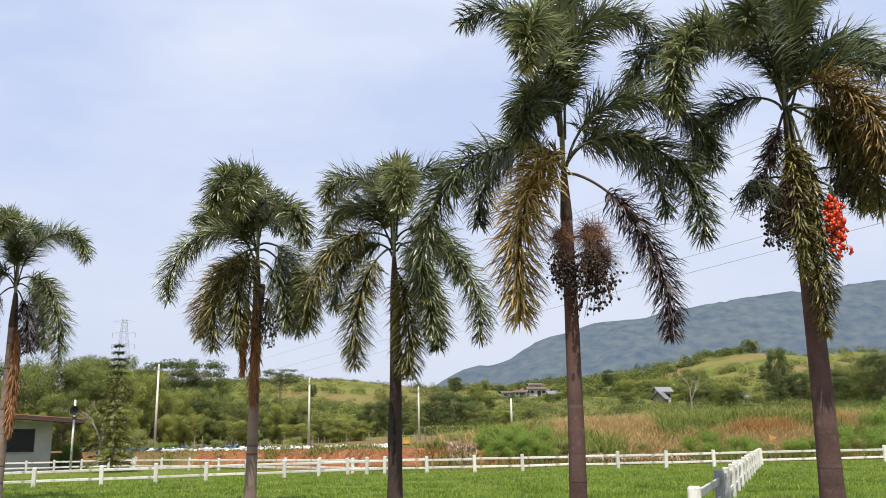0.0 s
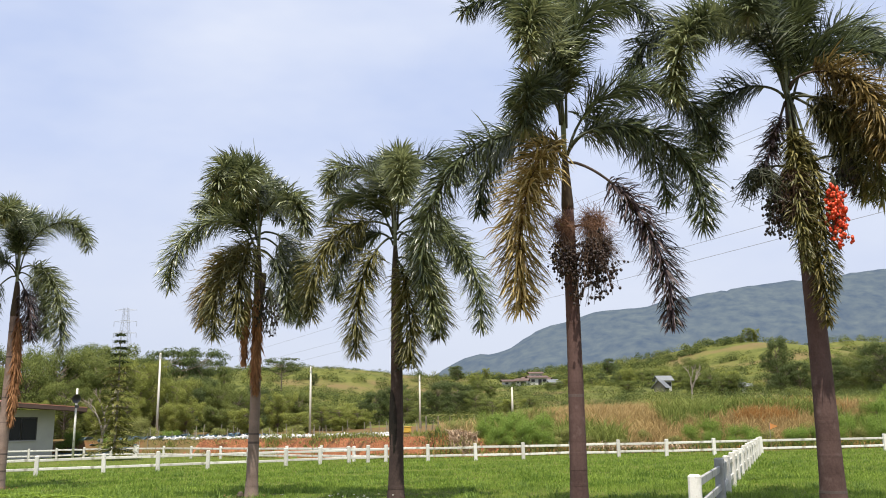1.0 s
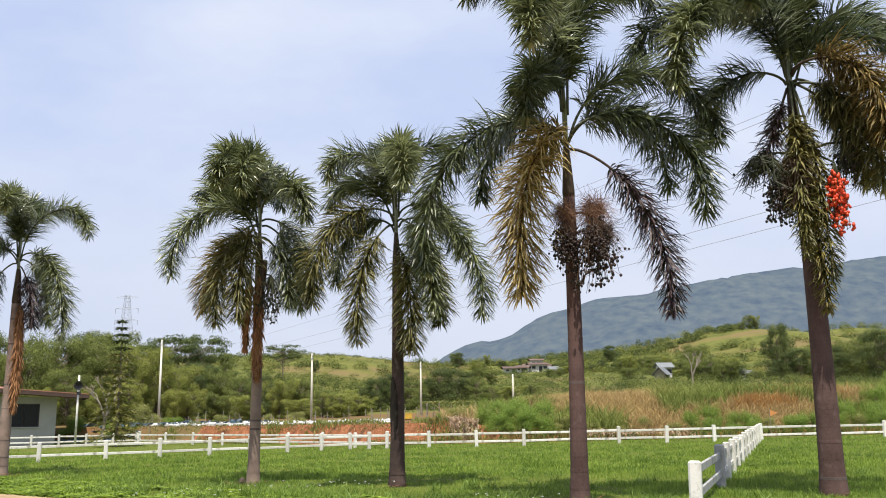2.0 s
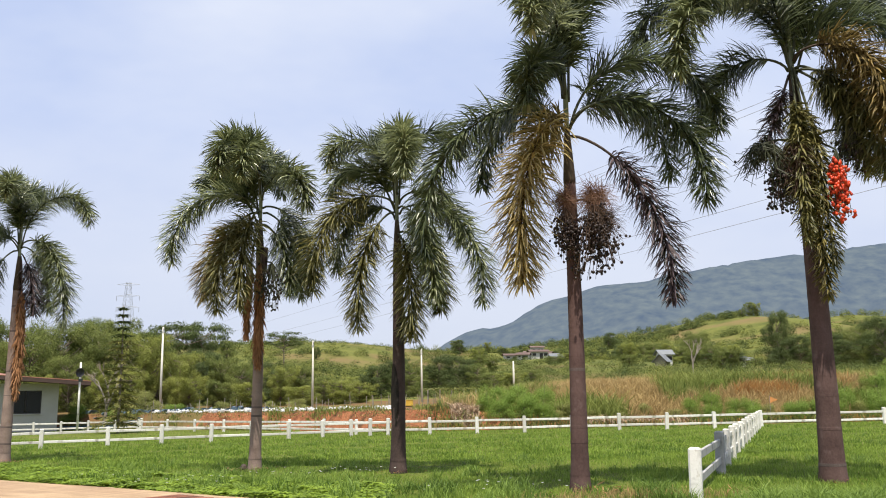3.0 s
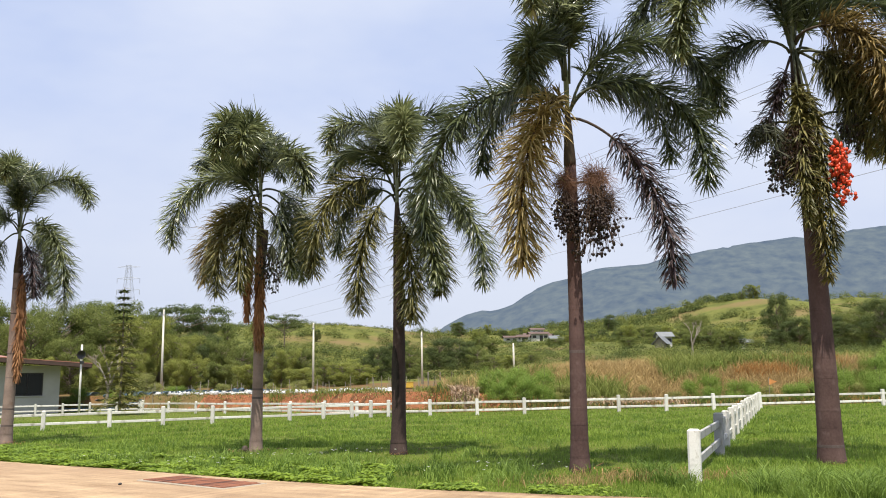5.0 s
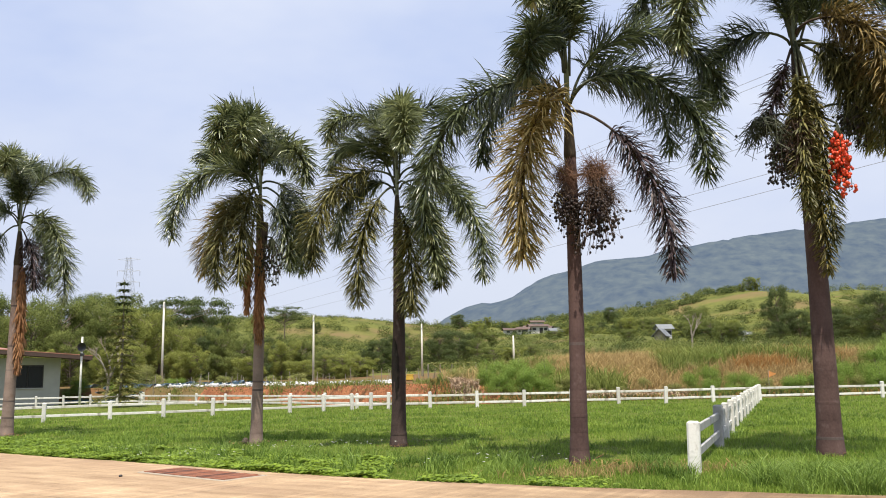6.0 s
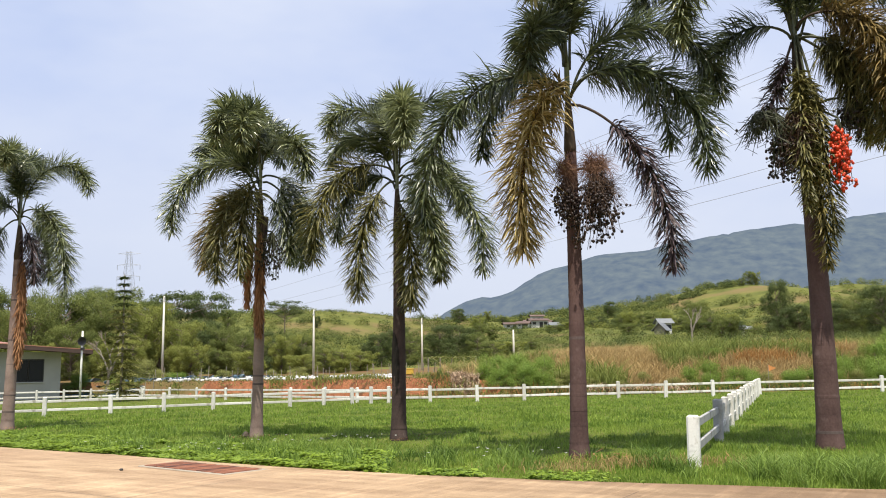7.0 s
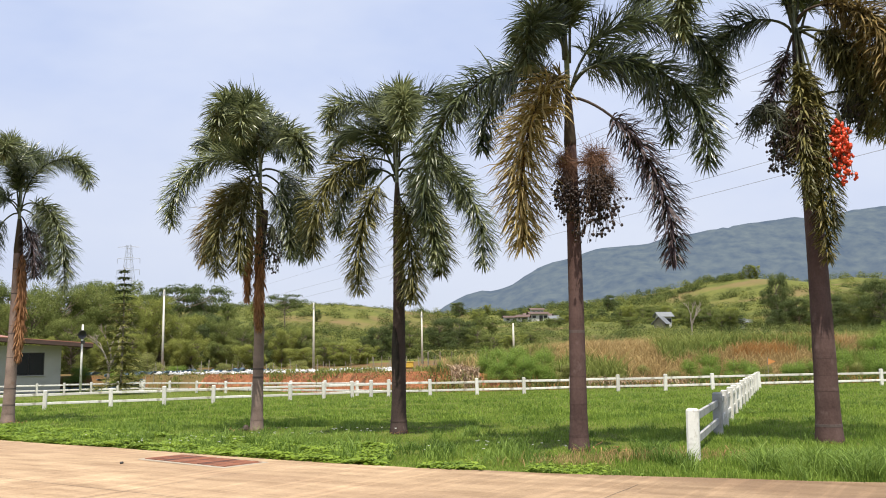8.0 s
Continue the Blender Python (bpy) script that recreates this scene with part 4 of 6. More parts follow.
def make_tree(name, label, tall, wide, leaf_mat, style="round", bark=TREE_BARK, clumps=34, leaves=150, size=0.22, clear=0.25):
    t = thing(name, (0, 0, 0), label, "tree", "trees beyond the paddock")
    wood, limbs, crown = Shape(), Shape(), Shape()
    lean = Vector((R.uniform(-0.06, 0.06), R.uniform(-0.06, 0.06), 1)) * tall
    wood.tube([Vector((0, 0, -0.4)), lean * 0.3, lean * 0.6 + Vector((0.1, 0, 0)), lean * 0.85], [tall * 0.022, tall * 0.017, tall * 0.011, tall * 0.004], 7)
    for i in range(clumps):
        f = R.random()
        a = R.uniform(0, 2 * math.pi)
        if style == "round":
            h = clear + (0.97 - clear) * f
            r = wide / 2 * math.sqrt(max(0.05, math.sin(math.pi * (0.12 + 0.80 * f)))) * R.uniform(0.35, 1.0)
            rx, rz = wide * R.uniform(0.10, 0.19), tall * R.uniform(0.06, 0.10)
        elif style == "flat":
            h = R.choice((0.7, 0.84, 0.95)) + R.uniform(-0.04, 0.04)
            r = wide / 2 * R.uniform(0.1, 1.0) * (1.25 - 0.6 * abs(h - 0.85) * 4)
            rx, rz = wide * R.uniform(0.07, 0.13), tall * R.uniform(0.03, 0.06)
        elif style == "plume":
            h = clear + (1.0 - clear) * f
            r = wide / 2 * (0.35 + 0.65 * f) * R.uniform(0.2, 1.0)
            rx, rz = wide * R.uniform(0.07, 0.13), tall * R.uniform(0.07, 0.12)
        else:
            h = clear * 0.3 + 0.7 * f
            r = wide / 2 * (1.0 - 0.5 * f) * R.uniform(0.2, 1.0)
            rx, rz = wide * R.uniform(0.13, 0.2), tall * R.uniform(0.12, 0.2)
        c = Vector((math.cos(a) * r, math.sin(a) * r, h * tall)) + Vector((lean.x, lean.y, 0)) * h
        root = lean * max(0.12, h - R.uniform(0.12, 0.3))
        limbs.tube([root, root.lerp(c, 0.55) + Vector((0, 0, -0.03 * tall)), c], [tall * 0.007, tall * 0.005, tall * 0.0015], 4, cap=False)
        leaf_cloud(crown, c, rx, rz, leaves, size)
    part("trunk", wood, bark, t)
    tagged(part("branchwork", limbs, bark, t), kind="stuff")
    part("crown", crown, leaf_mat, t)
    return t


def make_araucaria(place, tall):
    t = thing("column_pine", place, "slender tiered pine with drooping level branches beside the bank", "tree")
    wood = Shape().tube([(0, 0, -0.4), (0.05, 0, tall * 0.5), (0, 0, tall)], [0.1, 0.07, 0.02], 8)
    part("trunk", wood, PALE_BARK, t)
    tiers = 18
    for i in range(tiers):
        f = i / (tiers - 1)
        z = tall * (0.10 + 0.87 * f)
        s = Shape()
        reach = (1.75 * (1 - f) ** 0.9 + 0.28) * R.uniform(0.85, 1.1)
        for k in range(7):
            a = 2 * math.pi * (k + R.uniform(-0.25, 0.25)) / 7 + i
            d = Vector((math.cos(a), math.sin(a), 0))
            L = reach * R.uniform(0.75, 1.1)
            tip = d * L + Vector((0, 0, -0.22 * L + 0.12))
            s.tube([(0, 0, 0), d * L * 0.5 + Vector((0, 0, -0.02)), tip], [0.025, 0.018, 0.008], 4, cap=False)
            for j in range(int(52 * (0.4 + L / 2))):
                q = d * (L * R.uniform(0.12, 1.0))
                q.z = -0.2 * q.length + 0.03
                sd = Vector((-d.y, d.x, 0)) * R.choice((-1, 1))
                way = (d * 0.7 + sd * R.uniform(0.3, 0.9) + Vector((0, 0, R.uniform(-0.6, 0.2)))).normalized()
                s.leaf(q, way, way.cross(Vector((0, 0, 1))).normalized(), R.uniform(0.22, 0.45), 0.075)
        part("branch_tier", s, NEEDLE if f < 0.74 else LEAF_DARK, t, at=pose(0, 0, z))
    return t


def make_bare_tree(place, tall, label, spread=0.6):
    t = thing("bare_tree", place, label, "tree")
    s = Shape()

    def grow(p, d, L, r, depth):
        q = p + d * L
        m = p.lerp(q, 0.5) + Vector((R.uniform(-1, 1), R.uniform(-1, 1), 0)) * L * 0.08
        s.tube([p, m, q], [r, r * 0.8, r * 0.55], 5, cap=False)
        if depth:
            for _ in range(R.choice((2, 3))):
                nd = (d + Vector((R.uniform(-1, 1), R.uniform(-1, 1), R.uniform(-0.2, 0.7))) * spread).normalized()
                grow(q, nd, L * R.uniform(0.55, 0.8), r * 0.55, depth - 1)

    grow(Vector((0, 0, -0.3)), Vector((0.12, 0, 1)).normalized(), tall * 0.36, tall * 0.034, 4)
    part("crown", s, PALE_BARK, t)
    return t


def on_ground(x, y, turn=0.0, scale=1.0, tall=1.0):
    return Matrix.LocRotScale((x, y, height(x, y) - 0.05), Euler((0, 0, turn)), (scale, scale, scale * tall))


def plant_trees():
    kinds = {
        "dark": make_tree("broadleaf_tree", "dense dark green broadleaf tree beyond the fence", 8.0, 7.0, LEAF_DARK, "round", clumps=62, leaves=470, size=0.138, clear=0.08),
        "mid": make_tree("broadleaf_tree", "rounded mid-green broadleaf tree beyond the fence", 8.0, 7.4, LEAF_MID, "round", clumps=64, leaves=470, size=0.138, clear=0.06),
        "light": make_tree("bamboo_clump", "feathery light green bamboo clump beyond the field", 8.0, 7.4, LEAF_LIGHT, "plume", clumps=64, leaves=470, size=0.138, clear=0.03),
        "plume": make_tree("bamboo_clump", "tall arching green bamboo clump beyond the field", 8.0, 7.0, LEAF_MID, "plume", clumps=66, leaves=460, size=0.145, clear=0.06),
        "flat": make_tree("rain_tree", "flat-topped tree with open layered crown on the hill", 8.0, 10.0, LEAF_DARK, "flat", clumps=34, leaves=150, size=0.22, clear=0.5),
        "bush": make_tree("bush", "low leafy bright green bush", 3.0, 4.4, LEAF_FRESH, "bush", clumps=34, leaves=340, size=0.092, clear=0.0),
        "olive": make_tree("bush", "low yellowish green bush", 3.2, 4.2, LEAF_OLIVE, "bush", clumps=32, leaves=340, size=0.092, clear=0.0),
    }
    first = set()

    def put(kind, x, y, scale=1.0, tall=1.0):
        m = on_ground(x, y, R.uniform(0, 6.28), scale, tall)
        if kind in first:
            copy_thing(kinds[kind], m @ Matrix.Diagonal([1 / v for v in kinds[kind].scale] + [1]))
        else:
            first.add(kind)
            kinds[kind].matrix_basis = m

    def put_top(kind, x, y, top, wide):
        """Stand a tree whose crown ends at the height top above the datum."""
        k = max(0.22, (top - height(x, y)) / 8.0)
        put(kind, x, y, max(k, 0.45) * wide, k / (max(k, 0.45) * wide))

    # wooded edge behind the field
    for row in (
            ("mid", -52.3, 95, 11.2, 1), ("plume", -49.4, 98, 11.2, 1), ("mid", -42.4, 90, 9.5, 0.9), ("plume", -42.1, 96, 10.9, 1), ("dark", -43.0, 104, 12.0, 1), ("plume", -39.0, 100, 11.4, 1),
            ("mid", -34.9, 96, 10.2, 0.95), ("light", -31.6, 92, 8.9, 0.9), ("mid", -31.1, 96, 8.0, 1), ("light", -27.7, 92, 7.0, 1), ("dark", -29.3, 104, 8.2, 1), ("plume", -24.7, 98, 7.0, 1),
            ("mid", -21.8, 95, 6.2, 1), ("dark", -21.2, 104, 6.9, 1), ("light", -17.5, 95, 5.5, 1.1), ("plume", -16.5, 102, 6.1, 1.1), ("mid", -13.3, 98, 4.7, 1.3), ("light", -11.0, 95, 4.1, 1.3),
            ("light", -9.4, 100, 4.0, 1.4), ("dark", -8.7, 118, 6.8, 1.1), ("dark", -6.7, 122, 7.7, 1.1), ("mid", -4.5, 118, 7.1, 1.1), ("dark", -0.7, 124, 8.2, 1.1), ("dark", 2.0, 120, 7.8, 1.1),
            ("mid", 4.6, 118, 6.7, 1.1), ("mid", 6.7, 114, 5.5, 1.2), ("light", 8.6, 110, 4.5, 1.3), ("mid", 12.6, 125, 5.0, 1.3), ("light", -24.7, 86, 4.3, 1.2), ("light", -32.6, 84, 4.5, 1.1),
            ("light", -38.6, 86, 4.6, 1.1), ("mid", -37.4, 88, 7.0, 1), ("light", -30.2, 85, 5.0, 1), ("light", -19.0, 88, 3.7, 1.3), ("light", -14.2, 90, 3.4, 1.4), ("plume", -23.3, 90, 4.2, 1.2)):
        put_top(*row)
    # trees standing up over the wood and on the hill
    for row in (
            ("flat", -46.5, 143, 14.9, 0.9), ("flat", -42.4, 150, 15.6, 0.8), ("dark", -40.1, 146, 13.0, 0.6), ("flat", -40.3, 222, 19.5, 1), ("dark", -35.5, 246, 17.3, 0.8), ("mid", -57.9, 235, 19.0, 0.8),
            ("flat", -49.6, 140, 13.6, 0.8)):
        put_top(*row)
    # trees before and on the right-hand hill
    for row in (
            ("dark", 38.8, 225, 13.3, 1.2), ("mid", 34.2, 215, 10.7, 1.2), ("dark", 43.4, 230, 12.7, 1.2), ("mid", 46.1, 225, 11.7, 1.2), ("dark", 51.2, 232, 11.7, 1.1), ("mid", 53.3, 225, 10.4, 1.2),
            ("light", 27.9, 200, 8.8, 1.3), ("mid", 24.6, 190, 7.6, 1.3), ("mid", 58.8, 215, 14.5, 1.2), ("mid", 70.4, 245, 20.3, 1.1), ("light", 50.0, 190, 10.6, 1.2), ("mid", 62.6, 205, 11.9, 1.2),
            ("light", 70.2, 220, 14.3, 1.1), ("mid", 73.2, 205, 11.0, 1.1), ("dark", 76.9, 200, 21.0, 0.6), ("dark", 68.0, 182, 10.5, 1.1), ("dark", 72.9, 185, 13.6, 1.1), ("dark", 74.7, 182, 14.2, 1.1),
            ("mid", 79.4, 186, 14.8, 1.1), ("dark", 79.8, 180, 15.0, 1.1), ("mid", 86.5, 188, 16.1, 1.1), ("mid", 88.3, 184, 16.4, 1.1), ("light", 86.7, 176, 14.5, 1.1), ("dark", 84.1, 165, 16.4, 1.1),
            ("mid", 90.6, 170, 17.3, 1.1), ("mid", 142.5, 402, 45.5, 1.0), ("light", 145.1, 400, 44.2, 1.0), ("mid", 137.5, 398, 42.0, 1.0), ("dark", 71.1, 375, 30.1, 1.1), ("mid", 157.9, 402, 40.0, 0.9),
            ("mid", 63.7, 215, 14.5, 1), ("dark", 30.3, 330, 22.2, 1.1), ("mid", 25.9, 330, 21.2, 1.1), ("dark", 20.3, 325, 21.0, 1.1), ("mid", 46.2, 345, 21.8, 1.2), ("light", 15.8, 320, 20.3, 1.1),
            ("dark", 51.4, 350, 22.5, 1.2)):
        put_top(*row)
    # scrub trees scattered over both slopes
    for _ in range(75):
        y = R.uniform(140, 300)
        x = R.uniform(4, 0.34 * y)
        if 0.06 < x / y < 0.15 or (0.225 < x / y < 0.285 and y < 185):
            continue
        put_top(R.choice(("mid", "dark", "light", "plume", "mid")), x, y, height(x, y) + R.uniform(2.2, 5.0), R.uniform(1.0, 1.4))
    for _ in range(40):
        y = R.uniform(112, 190)
        x = R.uniform(-0.5 * y, -0.05 * y)
        put_top(R.choice(("mid", "dark", "light", "plume", "light")), x, y, height(x, y) + R.uniform(1.4, 3.4), R.uniform(1.0, 1.5))
    # bushes round the hillside houses
    for x, y in ((20.0, 288), (23.5, 283), (26.0, 298), (30.0, 284), (33.0, 289), (35.5, 310), (30.5, 314), (39.5, 300), (22.0, 310), (37.5, 294), (27.0, 281), (41.5, 285)):
        put_top(R.choice(("mid", "dark", "light")), x, y, height(x, y) + R.uniform(1.2, 2.6), R.uniform(0.9, 1.2))
    # bushes along the top of the bank
    for kind, x, y, sc, tl in (("bush", 2.8, 55.0, 0.5, 1.0), ("bush", 4.0, 55.2, 0.55, 1.1), ("bush", 5.6, 55.2, 0.6, 1.1), ("olive", 7.4, 55.0, 0.4, 1.0), ("bush", 5.0, 57.5, 0.75, 1.0), ("bush", 21.4, 54.4, 0.42, 1.2), ("bush", 22.8, 54.6, 0.48, 1.2), ("bush", 24.4, 54.8, 0.42, 1.2), ("olive", 26.0, 55.0, 0.4, 1.0), ("bush", 27.2, 55.2, 0.65, 1.2), ("bush", 28.8, 55.6, 0.7, 1.2), ("bush", 30.6, 56, 0.7, 1.1), ("olive", 11.0, 54.6, 0.32, 0.8), ("olive", 14.2, 54.6, 0.35, 0.9), ("olive", 16.4, 54.8, 0.38, 1.0), ("bush", 18.2, 54.9, 0.42, 1.5), ("olive", 20.0, 54.6, 0.36, 1.1), ("olive", 9.2, 55.0, 0.35, 0.8), ("olive", 1.6, 60, 0.5, 0.7), ("bush", 23.0, 57, 0.42, 0.7), ("bush", 24.6, 58, 0.45, 0.7),
                               ("bush", 29.5, 60, 0.75, 1.0), ("bush", 31.6, 61, 0.8, 1.0), ("bush", 28.2, 58.5, 0.5, 0.8), ("olive", 17.0, 60, 0.4, 0.9), ("bush", 19.0, 62, 0.45, 1.0), ("olive", -12, 73, 0.5, 0.8),
                               ("olive", -20, 80, 0.5, 0.7), ("olive", -15.5, 79, 0.4, 0.8), ("bush", -24, 79, 0.5, 0.7), ("bush", 33.5, 64, 1.0, 0.9), ("olive", -8.5, 62.5, 0.3, 0.5), ("bush", 0.2, 66, 0.5, 0.6),
                               ("bush", -33.2, 80, 0.6, 1.1), ("bush", -29.8, 79.5, 0.5, 1.4), ("olive", -27, 80, 0.7, 1.1), ("bush", -33.0, 74.0, 0.3, 1.0), ("bush", 8.9, 25.6, 0.13, 0.8), ("bush", 15.6, 55.4, 0.42, 1.5), ("bush", 16.9, 55.8, 0.5, 1.5), ("bush", 19.3, 55.2, 0.45, 1.2), ("olive", 12.6, 55.4, 0.36, 1.1), ("bush", 3.2, 56.8, 0.7, 1.0), ("bush", 6.6, 56.6, 0.7, 1.1),
                               ("bush", 25.6, 56.0, 0.6, 1.2), ("olive", 1.0, 56.4, 0.4, 0.9), ("bush", 30.0, 57.6, 0.9, 1.2), ("bush", 3.4, 53.9, 0.46, 1.0), ("bush", 4.9, 54.0, 0.52, 1.1), ("bush", 6.1, 53.9, 0.48, 1.1), ("bush", 16.4, 53.8, 0.36, 1.5), ("bush", 17.6, 53.7, 0.3, 1.2),
                               ("bush", 19.0, 54.0, 0.42, 1.1), ("bush", 21.6, 53.8, 0.42, 1.3), ("bush", 23.2, 54.0, 0.36, 1.2), ("bush", 26.6, 53.8, 0.55, 1.2), ("bush", 28.2, 54.0, 0.6, 1.2)):
        put(kind, x, y, sc, tl)


plant_trees()
make_araucaria((-22.95, 62.5, height(-22.95, 62.5) - 0.1), 9.2)
make_bare_tree((34, 120, height(34, 120)), 6.0, "pale leafless branching tree above the grass bank")
make_bare_tree((-29.6, 77, height(-29.6, 77)), 6.0, "grey leafless branching tree beside the house", 0.7)


def far_woods():
    """Scrub and wood scattered over the hills, too far off to count."""
    s = Shape()
    slots = []

    def clump(x, y, w, h, n, slot):
        z = height(x, y)
        for _ in range(int(n * 2.2)):
            a, e = R.uniform(0, 6.28), math.asin(R.uniform(-0.1, 1))
            d = Vector((math.cos(a) * math.cos(e), math.sin(a) * math.cos(e), math.sin(e)))
            q = R.uniform(0.7, 1.05)
            p = Vector((x + d.x * w * q, y + d.y * w * q, z + h * (0.1 + 0.85 * d.z * q)))
            face = (d + Vector((R.uniform(-0.5, 0.5), R.uniform(-0.5, 0.5), R.uniform(0.1, 1.1)))).normalized()
            way = face.cross(Vector((R.uniform(-1, 1), R.uniform(-1, 1), R.uniform(-1, 1)))).normalized()
            side = way.cross(face).normalized()
            L = min(R.uniform(0.12, 0.22) * max(w, h), R.uniform(0.0009, 0.0017) * y)
            s.add([p, p + way * (L * 0.5) + side * (L * 0.36), p + way * L, p + way * (L * 0.5) - side * (L * 0.36)], [(0, 1, 2, 3)], slot)

    for _ in range(4200):  # along and behind the ridges
        y = R.uniform(105, 470)
        x = y * math.tan(radians(R.uniform(-31, 31)))
        m = noise.noise((x * 0.02, y * 0.02, 3.3))
        on_green = (abs(x - 0.33 * y) < 0.09 * y and y > 255) 
        if 0.065 < x / y < 0.145 and y < 290:
            clump(x, y, R.uniform(0.8, 1.6), R.uniform(0.6, 1.2), 60, R.choice((0, 1, 1)))
            continue
        if m < (0.14 if on_green else (0.08 if x < -10 and y > 200 else -0.02)) or (y < 230 and -75 < x < -5 and R.random() < 0.2):
            continue
        clump(x, y, R.uniform(1.0, 2.6) * (0.4 + y / 400), R.uniform(0.9, 2.4) * (0.4 + y / 300), 72, R.choice((0, 1, 1, 2)) if y > 160 else R.choice((0, 1)))
    for _ in range(1500):  # low scrub on the slopes
        y = R.uniform(130, 310)
        x = R.uniform(-0.42 * y, 0.3 * y)
        if noise.noise((x * 0.035, y * 0.05, 6.6)) + R.uniform(-0.25, 0.25) > -0.05:
            clump(x, y, R.uniform(0.7, 1.7), R.uniform(0.6, 1.6), 40, R.choice((0, 1, 1, 2)))
    for _ in range(2600):  # rough tussocks and shrubs on the left-hand hill
        y = R.uniform(170, 330)
        x = R.uniform(-0.45 * y, 0.02 * y)
        if noise.noise((x * 0.05, y * 0.07, 2.6)) + R.uniform(-0.35, 0.35) > -0.1:
            clump(x, y, R.uniform(0.4, 1.3), R.uniform(0.3, 0.9), 26, R.choice((0, 0, 1, 1, 2, 3)))
    for _ in range(900):  # thick scrub low on the left-hand hill
        y = R.uniform(112, 235)
        x = y * R.uniform(-0.3, 0.03)
        if noise.noise((x * 0.05, y * 0.05, 9.1)) > -0.22:
            clump(x, y, R.uniform(0.9, 2.2), R.uniform(0.9, 2.3), 46, R.choice((0, 0, 1, 1, 2)))
    for _ in range(120):  # line of trees along the crest of the green hill
        f = R.random()
        x = 55 + 82 * f
        clump(x + R.uniform(-3, 3), 404 + R.uniform(-6, 12) - 20 * (1 - f), R.uniform(1.6, 2.8), R.uniform(1.8, 3.4), 100, R.choice((0, 0, 1)))
    for _ in range(260):  # low far ridge
        x = R.uniform(-130, 70)
        clump(x, 455 + R.uniform(-15, 40), R.uniform(2, 3.5), R.uniform(2.5, 4.5), 80, R.choice((0, 1)))
    for _ in range(220):
        x = R.uniform(250, 560)
        clump(x, R.uniform(620, 900), R.uniform(4, 8), R.uniform(4, 8), 60, R.choice((0, 1, 2)))
    return whole("far_woods", s, [SCRUB_DARK, SCRUB_MID, SCRUB_LIGHT, SCRUB_OLIVE], "scattered green scrub and woodland over the far hills", "woodland", "stuff")


far_woods()


# ---- grass ----
def blades(name, label, category, mats, spots, wide, tall, lean=0.5, per=1, gap=0.06):
    """Many blades, each a bent strip with a point; spots gives x, y and a size factor."""
    s = Shape()
    for x, y, k in spots:
        z = height(x, y) - 0.02
        for _ in range(per):
            a = R.uniform(0, 6.28)
            h, w = tall * k * R.uniform(0.55, 1.2), wide * R.uniform(0.7, 1.3)
            d = Vector((math.cos(a), math.sin(a), 0))
            b = R.uniform(0, 6.28)
            side = Vector((math.cos(b), math.sin(b), 0)) * w / 2
            p = Vector((x + R.uniform(-1, 1) * gap, y + R.uniform(-1, 1) * gap, z))
            out = d * h * R.uniform(0.1, lean)
            q, t = p + out * 0.35 + Vector((0, 0, h * 0.6)), p + out + Vector((0, 0, h * R.uniform(0.75, 1.0)))
            s.add([p - side, p + side, q + side * 0.8, q - side * 0.8, t], [(0, 1, 2, 3), (3, 2, 4)], R.randrange(len(mats)) if len(mats) > 1 else 0)
    return whole(name, s, mats, label, category, "stuff")


def in_view(y, margin=1.0):
    return R.uniform(-0.545 * y - margin, 0.545 * y + margin)


